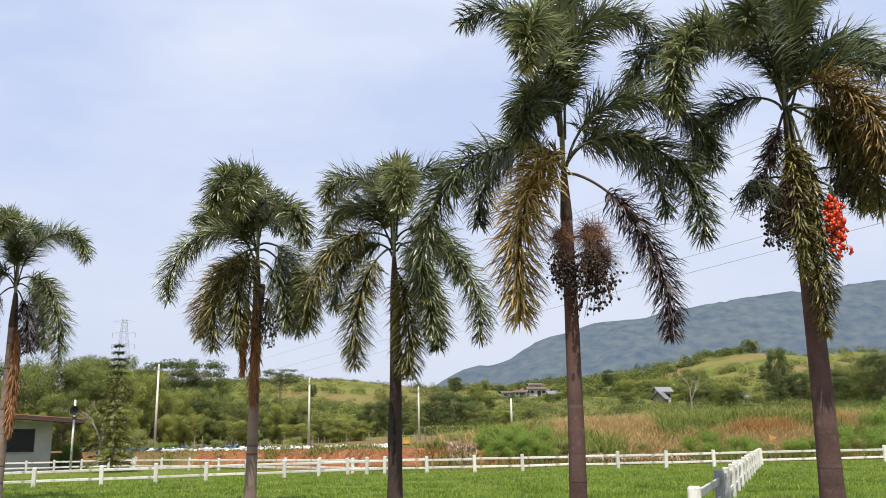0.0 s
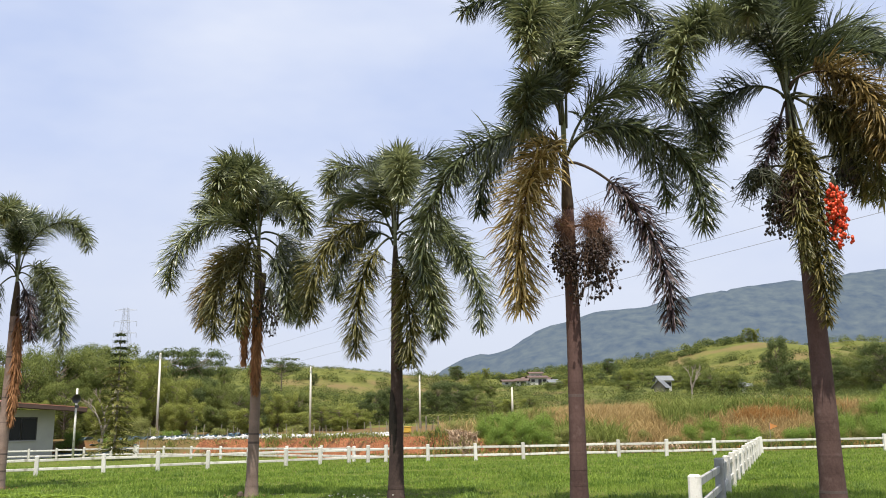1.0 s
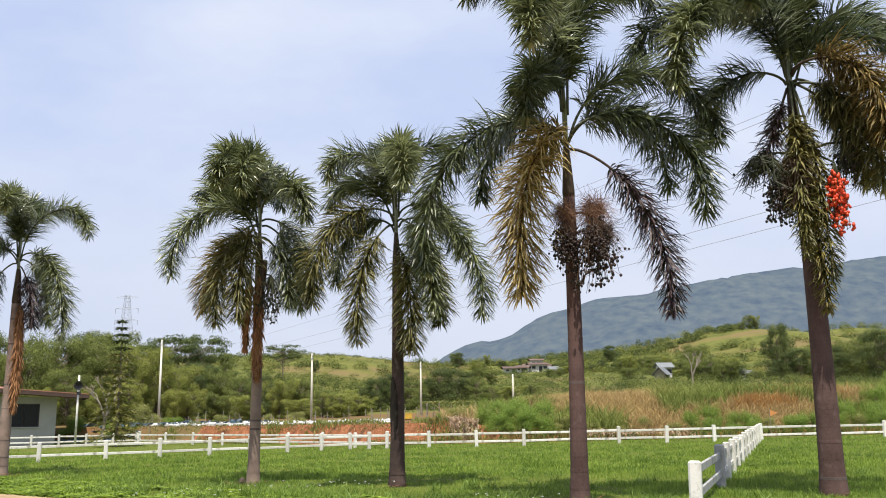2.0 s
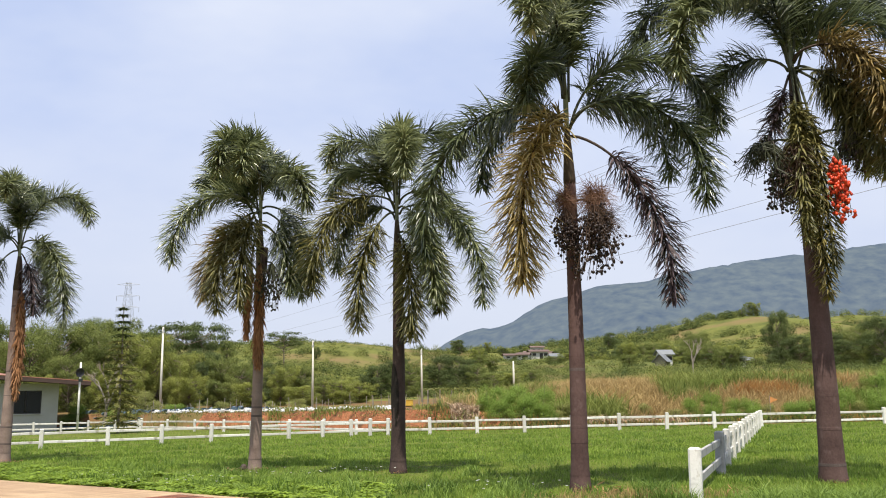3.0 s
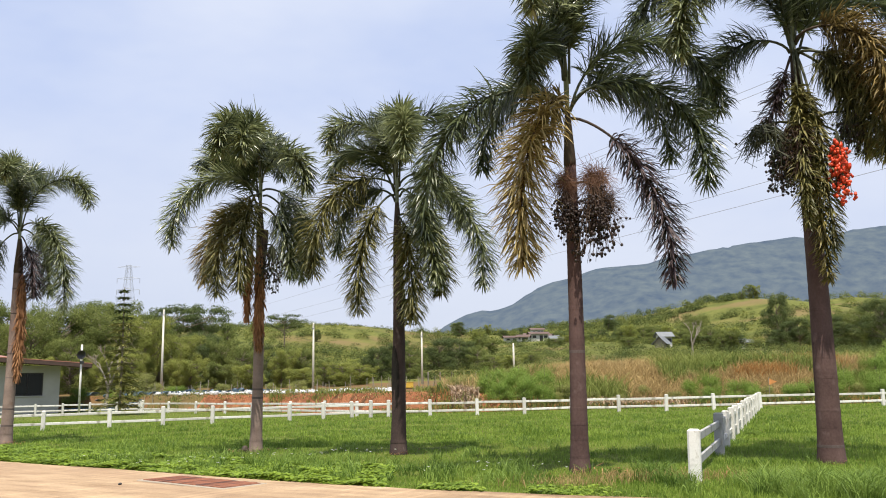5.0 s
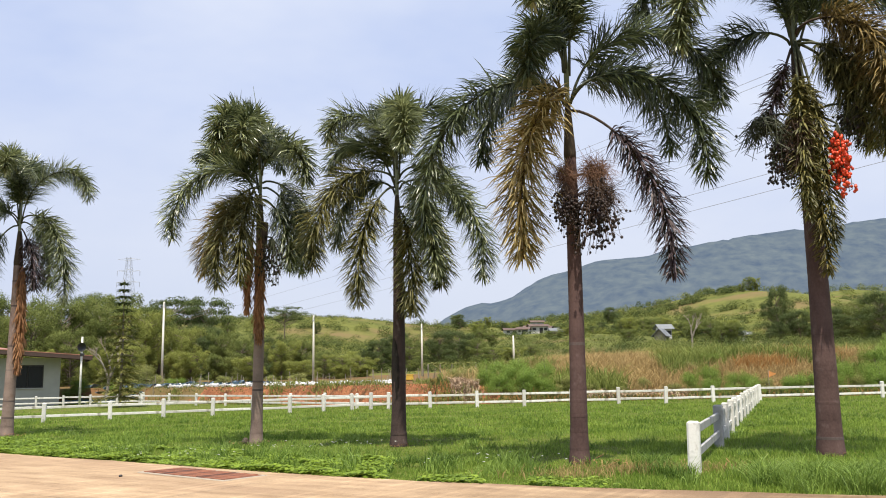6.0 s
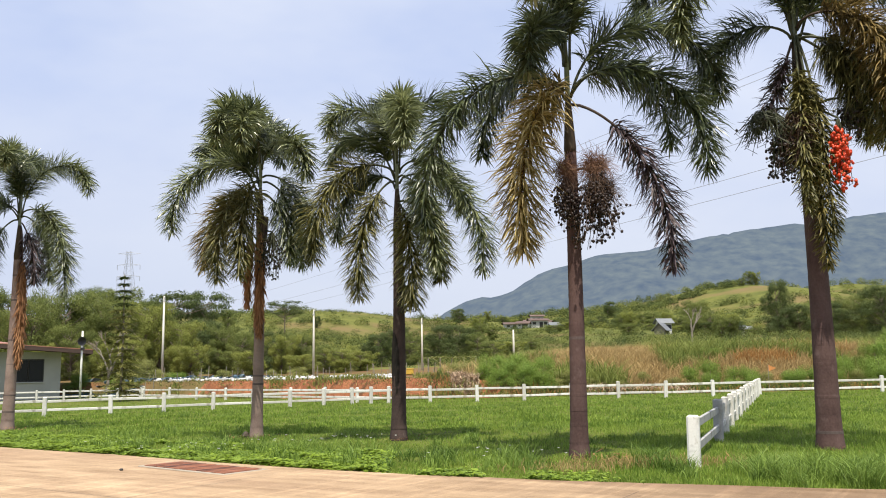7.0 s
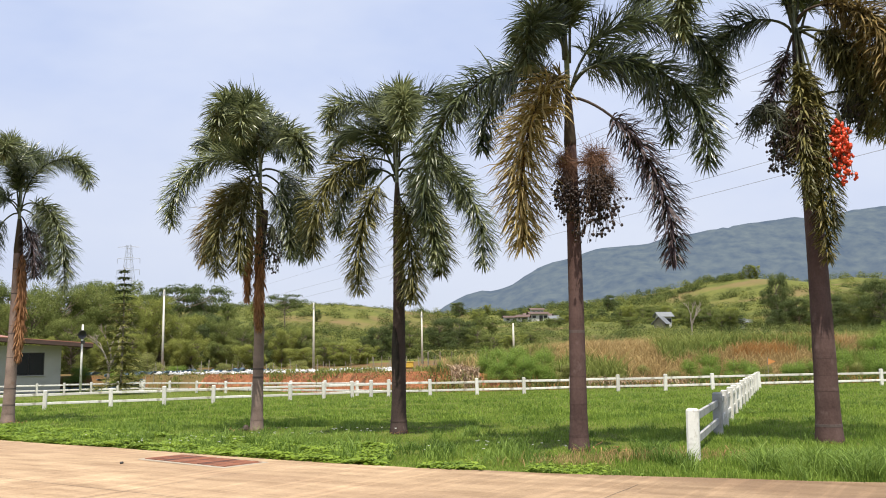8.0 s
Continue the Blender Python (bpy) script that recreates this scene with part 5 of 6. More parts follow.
def lawn():
    near, mid, weeds, tufts, flowers = [], [], [], [], []
    while len(near) < 110000:
        y = R.uniform(11.0, 27.0)
        x = in_view(y)
        if y < road_edge(x) + 0.03 * R.random() or (abs(x + 4.6) < 1.3 and y < 16.95 - 0.8 * (x + 4.6)):
            continue
        if R.random() > (14.0 / y) ** 1.2:
            continue
        near.append((x, y, 0.75 + 0.6 * noise.noise((x * 0.7, y * 0.7, 0)) + (0.25 if x > 4 else 0)))
    while len(mid) < 110000:
        y = R.uniform(25.0, 52.0)
        x = in_view(y)
        if y > bank_line(x) + 0.5 or R.random() > 26.0 / y:
            continue
        mid.append((x, y, 0.8 + 0.7 * noise.noise((x * 0.45, y * 0.45, 4)) + 0.3 * noise.noise((x * 1.7, y * 1.7, 4))))
    for _ in range(9000):
        x = R.uniform(-40, -3)
        y = R.uniform(46, 72)
        if y < bank_line(x) + 0.5:
            mid.append((x, y, 0.8))
    while len(weeds) < 24000:
        x = R.uniform(-15, 7.0)
        y = road_edge(x) + R.random() ** 1.5 * (3.6 if x < -1 else 1.0)
        if x > -1 and R.random() < 0.8 + 0.05 * (x + 1):
            continue
        if abs(x + 4.6) < 1.2 and y < 16.8 - 0.8 * (x + 4.6):
            continue
        if noise.noise((x * 0.8, y * 0.8, 6)) < -0.12 - (0.25 if x < -1 else -0.1):
            continue
        weeds.append((x, y, 0.7 + 0.5 * R.random()))
    for _ in range(700):
        x = R.uniform(-9, 8.5)
        y = road_edge(x) + R.uniform(0.7, 4.5) if x < 4 else road_edge(x) + R.uniform(0.35, 2.8)
        if x > 3.5 or R.random() < 0.22:
            if abs(x + 4.6) < 1.2 and y < 16.8 - 0.8 * (x + 4.6):
                continue
            if abs(x - 2.5) < 0.7 and y > 14.2 or abs(x - 4.2) < 0.35 and y < 15.2:
                continue
            tufts.append((x, y, R.uniform(0.5, 0.95)))
    for _ in range(900):
        y = R.uniform(14.5, 42)
        x = in_view(y)
        if y > road_edge(x) + 0.8 and noise.noise((x * 0.35, y * 0.35, 12)) > -0.05:
            tufts.append((x, y, R.uniform(0.35, 0.62)))
    for _ in range(90):
        x = R.uniform(4.7, 7.6)
        tufts.append((x, road_edge(x) + R.uniform(0.15, 1.9), R.uniform(0.7, 1.15)))
    straw = [(R.gauss(3.6, 0.9), R.gauss(15.4, 0.4), R.uniform(0.6, 1.2)) for _ in range(350)] + [(R.gauss(2.0, 0.6), R.gauss(14.9, 0.3), R.uniform(0.6, 1.2)) for _ in range(120)]
    blades("dry_blades", "yellowed dry grass blades at the foot of the palms", "grass", [DRY_GRASS], straw, 0.012, 0.2, 1.0, 3, 0.1)
    blades("lawn_grass", "fresh green grass of the paddock", "grass", [GRASS], near, 0.011, 0.125)
    blades("pasture_grass", "bright green pasture grass inside the fences", "grass", [GRASS], mid, 0.026, 0.15)
    blades("grass_tufts", "long arching green grass tufts at the road's edge", "grass", [TUFT], tufts, 0.015, 0.42, 1.3, 34, 0.13)
    s = Shape()
    for x, y, k in weeds:
        z = height(x, y)
        h = (0.02 + 0.11 * R.random() * max(0.2, 0.55 + noise.noise((x * 1.3, y * 1.3, 3)))) * k
        a = R.uniform(0, 6.28)
        for j in range(3):
            a += 2.4
            way = Vector((math.cos(a), math.sin(a), R.uniform(-0.2, 0.5))).normalized()
            side = way.cross(Vector((0, 0, 1))).normalized()
            L = R.uniform(0.05, 0.13)
            s.leaf(Vector((x, y, z + h)), way, side, L, L * 0.6, bend=Vector((0, 0, -0.02)))
    whole("broadleaf_weeds", s, [WEED], "bright green broad-leaved weeds along the road", "weeds", "stuff")
    f = Shape()
    for _ in range(70):
        cx, cy = R.choice(((-6.5, 19.5), (-3.3, 21.0), (-8.2, 21.5), (-5.2, 19.4), (-1.8, 21.5), (1.0, 17.0)))
        x, y = cx + R.gauss(0, 0.8), cy + R.gauss(0, 0.5)
        if y < road_edge(x) + 0.3:
            continue
        z = height(x, y) + R.uniform(0.12, 0.2)
        for k in range(5):
            a = 2 * math.pi * k / 5
            f.leaf(Vector((x, y, z)), Vector((math.cos(a), math.sin(a), 0.35)).normalized(), Vector((-math.sin(a), math.cos(a), 0)), 0.035, 0.03)
    whole("white_wildflowers", f, [PETAL], "small white wildflowers among the weeds", "flowers", "stuff")


lawn()


def bank_grass():
    dry, rust, reed, low, under = [], [], [], [], []
    while len(dry) < 40000:
        y = R.uniform(54.5, 82)
        x = R.uniform(0, 0.55 * y + 4)
        u = y - bank_line(x)
        m = noise.noise((x * 0.16, y * 0.10, 1.0))
        if u < 2.2 or R.random() > ease(-2, 9, x) + 0.03:
            continue
        if m > (0.3 if x < 15 else 0.12):
            reed.append((x, y, R.uniform(0.7, 1.25)))
        elif m < -0.1 and 17 < x < 29 and y > 60:
            rust.append((x, y, R.uniform(0.8, 1.2)))
        else:
            dry.append((x, y, R.uniform(0.6, 1.2)))
    for _ in range(9000):
        x = R.uniform(-34, 4)
        y = bank_line(x) + (R.uniform(1.5, 12) if R.random() < 0.72 else R.uniform(0.2, 1.6))
        if noise.noise((x * 0.3, y * 0.3, 8)) > (0.28 if -26 < x < -2 else 0.0):
            low.append((x, y, R.uniform(0.4, 1.0)))
    for _ in range(7000):
        x = R.uniform(-1, 40)
        y = bank_line(x) + R.uniform(-0.3, 3.0)
        if noise.noise((x * 0.25, y * 0.3, 2)) > -0.15:
            under.append((x, y, R.uniform(0.5, 1.1)))
    fringe, foot = [], []
    for _ in range(1700):
        x = R.uniform(-32, 4)
        fringe.append((x, bank_line(x) + R.uniform(1.2, 2.6), R.uniform(0.3, 0.75)))
    for _ in range(3600):
        x = R.uniform(-32, 4)
        if noise.noise((x * 0.35, 1.3, 8)) > (0.15 if x > -13 else -0.12):
            foot.append((x, bank_line(x) + R.uniform(-0.8, 0.5), R.uniform(0.3, 0.8)))
    blades("bank_fringe", "dry weeds hanging over the top of the red bank", "weeds", [DRY_GRASS, GREEN_REED, LEAF_DARK], fringe, 0.04, 0.3, 1.8, 3, 0.2)
    blades("bank_foot_weeds", "green weeds at the foot of the red bank", "weeds", [GREEN_REED, LEAF_MID, DRY_GRASS], foot, 0.05, 0.5, 0.9, 3, 0.2)
    blades("dry_tall_grass", "tall dry straw-coloured grass on the bank", "grass", [DRY_GRASS], dry, 0.045, 1.05, 1.1)
    blades("rust_tall_grass", "tall rust-coloured flowering grass on the bank", "grass", [RUST_GRASS], rust, 0.045, 1.2, 0.9)
    blades("green_reeds", "tall green reeds on the bank", "grass", [GREEN_REED], reed, 0.055, 1.3, 1.0)
    blades("bank_weeds", "low green weeds on and above the red bank", "weeds", [GREEN_REED, LEAF_OLIVE, LEAF_LIGHT], low, 0.05, 0.5, 0.8, 3, 0.25)
    # doubled dark leaf tone puts the shadow band along the bank foot into colour
    blades("bank_undergrowth", "green undergrowth at the foot of the bank, darkened for its shade", "weeds", [LEAF_DARK, LEAF_DARK, GREEN_REED, RUST_GRASS], under, 0.05, 0.55, 0.9, 2, 0.2)
    straw = []
    for _ in range(2600):
        x = R.choice((R.uniform(8.5, 15), R.uniform(8.5, 15), R.uniform(0.5, 2.2)))
        y = bank_line(x) + R.uniform(0.4, 2.6)
        straw.append((x, y, R.uniform(0.5, 1.1)))
    blades("bleached_straw", "bleached flattened straw at the foot of the bank", "straw", [STONE], straw, 0.08, 0.55, 1.5)


bank_grass()


# ---- the grey house ----
def make_house():
    h = thing("house", (-31.4, 72.0, height(-31.4, 72)), "low grey house with overhanging red metal roof behind the fence", "house", turn=25)
    W, D, H = 16.0, 8.0, 3.85
    wx0, wx1, wz0, wz1 = -3.55, -1.25, 1.45, 3.28   # window nearest the corner
    w2 = (-8.5, -5.0)
    wall = Shape()

    def panel(x0, x1, z0, z1):
        wall.box(((x0 + x1) / 2, 0.1, (z0 + z1) / 2), (x1 - x0, 0.2, z1 - z0))

    panel(-W, w2[0], 0, H)
    panel(w2[1], wx0, 0, H)
    panel(wx1, 0, 0, H)
    for a, b in (w2, (wx0, wx1)):
        panel(a, b, 0, wz0)
        panel(a, b, wz1, H)
    wall.box((-0.1, D / 2 + 0.1, H / 2), (0.2, D - 0.2, H)).box((-W + 0.1, D / 2 + 0.1, H / 2), (0.2, D - 0.2, H)).box((-W / 2, D + 0.1, H / 2), (W, 0.2, H))
    part("wall", wall, WALL, h, "grey rendered wall")
    for a, b in (w2, (wx0, wx1)):
        win = thing_part("window", h)
        fr = Shape()
        cx, cz, w, hh = (a + b) / 2, (wz0 + wz1) / 2, b - a, wz1 - wz0
        for x, z, sx, sz in ((cx, wz0 + 0.04, w, 0.08), (cx, wz1 - 0.04, w, 0.08), (a + 0.04, cz, 0.08, hh - 0.16), (b - 0.04, cz, 0.08, hh - 0.16), (cx, cz, 0.07, hh - 0.16)):
            fr.box((x, 0.06, z), (sx, 0.1, sz), bevel=0.01)
        part("window_frame", fr, FRAME, win)
        for k in (-1, 1):
            part("pane", Shape().box((cx + k * w / 4, 0.1, cz), (w / 2 - 0.12, 0.012, hh - 0.18)), GLASS, win)
        part("window_sill", Shape().box((cx, -0.05, wz0 - 0.05), (w + 0.2, 0.14, 0.07), bevel=0.01), WALL, win)
    slope = math.radians(4.3)
    roof = Shape()
    n = 60
    x0, x1, y0, y1 = -W - 2, 2.3, -2.0, D + 1.0
    pts = []
    for i in range(n + 1):
        x = x1 + (x0 - x1) * i / n
        z = 4.0 + max(0.0, (x1 - x)) * math.tan(slope) * (1 if x > -9 else 1)
        z += 0.012 * (i % 2)
        pts += [(x, y0, z), (x, y1, z + 0.06 * (y1 - y0) * min(1.0, (x1 - x) / 10.0))]
    roof.add(pts, [(2 * i, 2 * i + 2, 2 * i + 3, 2 * i + 1) for i in range(n)])
    roof.add([(x, y, z - 0.06) for x, y, z in pts], [(2 * i + 1, 2 * i + 3, 2 * i + 2, 2 * i) for i in range(n)])
    k = len(pts)
    for i in range(n):
        roof.f.append((2 * i, 2 * i + 2, k + 2 * i + 2, k + 2 * i))
        roof.slot.append(0)
    part("roof", roof, ROOF, h, "red-brown ribbed metal roof")
    fa = Shape()
    L = (x1 - x0) / math.cos(slope)
    fa.box((0, 0, 0), (L, 0.06, 0.30), bevel=0.01)
    f = part("fascia", fa, FASCIA, h, "dark brown fascia board", at=Matrix.Translation(((x0 + x1) / 2, y0 + 0.04, 4.0 + (x1 - x0) / 2 * math.tan(slope) - 0.22)) @ Matrix.Rotation(slope, 4, "Y"))
    part("end_fascia", Shape().box((x1 - 0.03, (y0 + y1) / 2, 3.79), (0.06, y1 - y0 - 0.1, 0.30), bevel=0.01), FASCIA, h, "dark brown fascia board")
    part("soffit", Shape().box((0, 0, 0), (L - 0.2, y1 - y0 - 0.2, 0.04)), FASCIA, h, "dark soffit",
         at=Matrix.Translation(((x0 + x1) / 2, (y0 + y1) / 2, 4.0 + (x1 - x0) / 2 * math.tan(slope) - 0.13)) @ Matrix.Rotation(slope, 4, "Y"))
    return h


def thing_part(name, parent):
    ob = new(name)
    ob.empty_display_size = 0.1
    ob.parent = parent
    return ob


make_house()


# ---- poles, pylon and wires ----
def make_pole(x, y, tall, r, label, arm=True):
    p = thing("utility_pole", (x, y, height(x, y)), label, "utility pole", "concrete poles in the field")
    part("shaft", Shape().tube([(0, 0, -0.4), (0.01, 0, tall * 0.5), (0, 0, tall)], [r, r * 0.85, r * 0.65], 10), POLE, p, smooth=True)
    if arm:
        part("insulator", Shape().tube([(0.05, -r, tall - 0.35), (0.05, -r, tall - 0.1)], [0.05, 0.04], 6), STEEL, p)
        part("bracket", Shape().box((0, -r * 0.7, tall - 0.5), (0.3, 0.06, 0.08), bevel=0.01), STEEL, p)
    return p


make_pole(-27.25, 85, 9.25 - height(-27.25, 85), 0.125, "pale concrete utility pole at the field's edge")
make_pole(-12.6, 85, 7.72 - height(-12.6, 85), 0.12, "pale concrete utility pole at the field's edge")
make_pole(-2.3, 95, 7.33 - height(-2.3, 95), 0.115, "pale concrete utility pole at the field's edge")
make_pole(7.25, 90, 5.72 - height(7.25, 90), 0.12, "short pale concrete pole on the slope", False)


def make_dish_pole():
    x, y = -27.25, 66.0
    p = thing("antenna_pole", (x, y, height(x, y)), "white pole with a black round dish near its top", "antenna pole")
    top = 5.0 - height(x, y)
    part("shaft", Shape().tube([(0, 0, -0.3), (0, 0, top)], [0.085, 0.07], 10), WHITE_PAINT, p, smooth=True)
    d = Shape()
    rings = []
    n = 16
    for k, (r, off) in enumerate(((0.02, 0.10), (0.14, 0.085), (0.24, 0.04), (0.31, -0.03), (0.33, -0.035), (0.3, 0.0), (0.12, 0.11), (0.02, 0.125))):
        rings += [(r * math.cos(2 * math.pi * i / n), off, r * math.sin(2 * math.pi * i / n)) for i in range(n)]
    d.add(rings, [(k * n + i, k * n + (i + 1) % n, (k + 1) * n + (i + 1) % n, (k + 1) * n + i) for k in range(7) for i in range(n)])
    part("dish", d, BLACK, p, "black round dish", True, at=Matrix.LocRotScale((0.08, -0.28, top - 0.78), Euler((0.1, 0, 0.9)), (1.05, 1.05, 1.05)))
    part("arm", Shape().tube([(0, 0, top - 0.75), (0.06, -0.2, top - 0.72)], 0.03, 6), BLACK, p)
    part("junction_box", Shape().box((0.1, -0.13, top - 1.35), (0.28, 0.16, 0.22), bevel=0.02), BLACK, p, "black box")
    return p


make_dish_pole()


def make_pylon(x, y, top):
    base = height(x, y)
    p = thing("pylon", (x, y, base), "grey steel lattice power pylon behind the trees", "pylon")
    H = top - base
    legs = lambda f: 3.6 * (1 - f) ** 1.3 + 0.75
    for sx in (-1, 1):
        for sy in (-1, 1):
            part("leg", Shape().tube([(sx * legs(f), sy * legs(f), H * f - (0.3 if f == 0 else 0)) for f in (0, 0.25, 0.5, 0.75, 1.0)], 0.06, 4), STEEL, p)
    s = Shape()
    steps = 14
    for i in range(steps):
        a, b = i / steps, (i + 1) / steps
        for (ax, ay), (bx, by) in (((-1, -1), (1, -1)), ((1, -1), (1, 1)), ((1, 1), (-1, 1)), ((-1, 1), (-1, -1))):
            s.tube([(ax * legs(a), ay * legs(a), H * a), (bx * legs(b), by * legs(b), H * b)], 0.03, 3, cap=False)
            s.tube([(bx * legs(a), by * legs(a), H * a), (ax * legs(b), ay * legs(b), H * b)], 0.03, 3, cap=False)
    part("bracing", s, STEEL, p)
    for z in (0.97, 0.82, 0.67, 0.52):
        part("cross_arm", Shape().tube([(-4.6, 0, H * z), (0, 0, H * z + 0.5), (4.6, 0, H * z)], [0.05, 0.09, 0.05], 4).tube([(-4.6, 0, H * z), (0, 0, H * z - 0.5), (4.6, 0, H * z)], [0.03, 0.06, 0.03], 4), STEEL, p)
    for z in (0.82, 0.67, 0.52):
        for sx in (-4.6, 4.6):
            part("insulator", Shape().tube([(sx, 0, H * z), (sx, 0, H * z - 2.0)], 0.09, 5), STEEL, p)
    return p


make_pylon(-127.0, 350.0, 51.2)


def make_wire(a, b, sag, r, label="thin sagging power line against the sky"):
    pts = []
    for i in range(61):
        f = i / 60
        p = Vector(a).lerp(Vector(b), f)
        p.z -= sag * 4 * f * (1 - f)
        pts.append(p)
    s = Shape().tube(pts, r, 4, cap=False)
    w = new("power_line", s.mesh("power_line", WIRE))
    return tagged(w, label, "power line", "power lines")


# lines come up from behind the left-hand hill and pass high over the right
for near, far in (((73.5, 80.0, 46.6), (-177.0, 600.0, 52.0)), ((73.4, 80.0, 45.6), (-176.9, 600.0, 48.9)), ((72.2, 80.0, 36.1), (-176.7, 600.0, 42.3)),
                  ((71.6, 80.0, 30.9), (-176.6, 600.0, 35.6)), ((71.2, 80.0, 28.4), (-176.4, 600.0, 30.6))):
    make_wire(near, far, 1.0, 0.034)


# ---- the field above the red bank ----
def make_field():
    s = Shape()
    for row in range(8):
        y0 = 63.5 + row * 1.9
        x = -25.0 + row * 0.6
        while x < -3.5:
            y = max(y0 - 0.22 * (x + 14), bank_line(x) + 2.2 + row * 1.6)
            w, h = R.uniform(0.09, 0.32), R.uniform(0.1, 0.26)
            z = height(x, y)
            k, pts = 7, []
            for ring, (f, hz) in enumerate(((1.0, -0.02), (0.85, 0.7), (0.35, 1.0))):
                for i in range(k):
                    a = 2 * math.pi * i / k
                    q = R.uniform(0.75, 1.15)
                    pts.append((x + math.cos(a) * w * f * q, y + math.sin(a) * 0.25 * f * q, z + h * hz * R.uniform(0.8, 1.2)))
            s.add(pts, [(r * k + i, r * k + (i + 1) % k, (r + 1) * k + (i + 1) % k, (r + 1) * k + i) for r in range(2) for i in range(k)] + [tuple(range(2 * k, 3 * k))])
            x += w * R.uniform(1.6, 5.0)
    whole("plastic_mulch", s, [PLASTIC], "rows of crumpled white plastic sheeting on the field", "plastic sheeting", "stuff")
    b = Shape()
    for i in range(260):
        x = R.uniform(-34, -15)
        y = R.uniform(76, 81)
        z = height(x, y)
        w, h = R.uniform(0.2, 0.55), R.uniform(0.1, 0.36)
        b.add([(x - w, y, z), (x + w, y + 0.3, z), (x + w * 0.8, y + R.uniform(0, 0.4), z + h), (x, y + R.uniform(-0.3, 0.3), z + h * R.uniform(0.6, 1.2)), (x - w * 0.8, y, z + h * 0.8),
               (x - w, y + 0.7, z), (x + w, y + 0.9, z)], [(0, 1, 2, 3), (0, 3, 4), (4, 3, 2, 6, 5)])
    whole("blue_netting", b, [BLUE_NET], "crumpled blue netting on the field", "netting", "stuff")
    stake = Shape().tube([(0, 0, -0.2), (0.02, 0, 0.7), (0, 0, 1.3)], [0.045, 0.04, 0.035], 6).mesh("stake", TIMBER)
    for i in range(64):
        x = R.uniform(-27, 1.0)
        y = R.uniform(74, 82) if i % 3 else R.uniform(70, 76)
        ob = new("stake", stake)
        ob.matrix_basis = Matrix.LocRotScale((x, y, height(x, y)), Euler((R.uniform(-0.08, 0.08), R.uniform(-0.1, 0.1), 0)), (0.7, 0.7, R.uniform(0.35, 0.95)))
        tagged(ob, "thin grey wooden stake standing in the field", "stake", "stakes in the field")


make_field()


def make_hut(x, y, w, d, h, roof_mat, wall_mat, label, turn=0.0, rise=0.9, name="house"):
    """A small gabled house with a door, windows and overhanging roof."""
    z = height(x, y)
    t = thing(name, (x, y, z), label, "house", "houses on the hillside", turn=turn)
    wall = Shape()
    wall.add([(-w / 2, -d / 2, -1.0), (w / 2, -d / 2, -1.0), (w / 2, d / 2, -1.0), (-w / 2, d / 2, -1.0), (-w / 2, -d / 2, h), (w / 2, -d / 2, h), (w / 2, d / 2, h), (-w / 2, d / 2, h), (-w / 2, 0, h + rise), (w / 2, 0, h + rise)],
             [(0, 1, 5, 4), (2, 3, 7, 6), (1, 2, 6, 9, 5), (3, 0, 4, 8, 7)])
    part("wall", wall, wall_mat, t)
    roof = Shape()
    o = 0.5
    k = rise / (d / 2)
    for sgn in (-1, 1):
        y0, z0 = sgn * (d / 2 + o), h - o * k
        roof.add([(-w / 2 - o, y0, z0), (w / 2 + o, y0, z0), (w / 2 + o, 0, h + rise + 0.02), (-w / 2 - o, 0, h + rise + 0.02),
                  (-w / 2 - o, y0, z0 + 0.1), (w / 2 + o, y0, z0 + 0.1), (w / 2 + o, 0, h + rise + 0.12), (-w / 2 - o, 0, h + rise + 0.12)],
                 [(0, 1, 2, 3), (7, 6, 5, 4), (0, 4, 5, 1), (1, 5, 6, 2), (3, 7, 4, 0)])
    part("roof", roof, roof_mat, t)
    part("door", Shape().box((w * 0.1, -d / 2 - 0.03, h * 0.38), (0.9, 0.06, h * 0.76), bevel=0.01), FRAME, t, "dark door opening")
    for fx in (-0.3, 0.36):
        part("window", Shape().box((w * fx, -d / 2 - 0.03, h * 0.58), (w * 0.2, 0.06, h * 0.34), bevel=0.01), FRAME, t, "dark window")
    return t


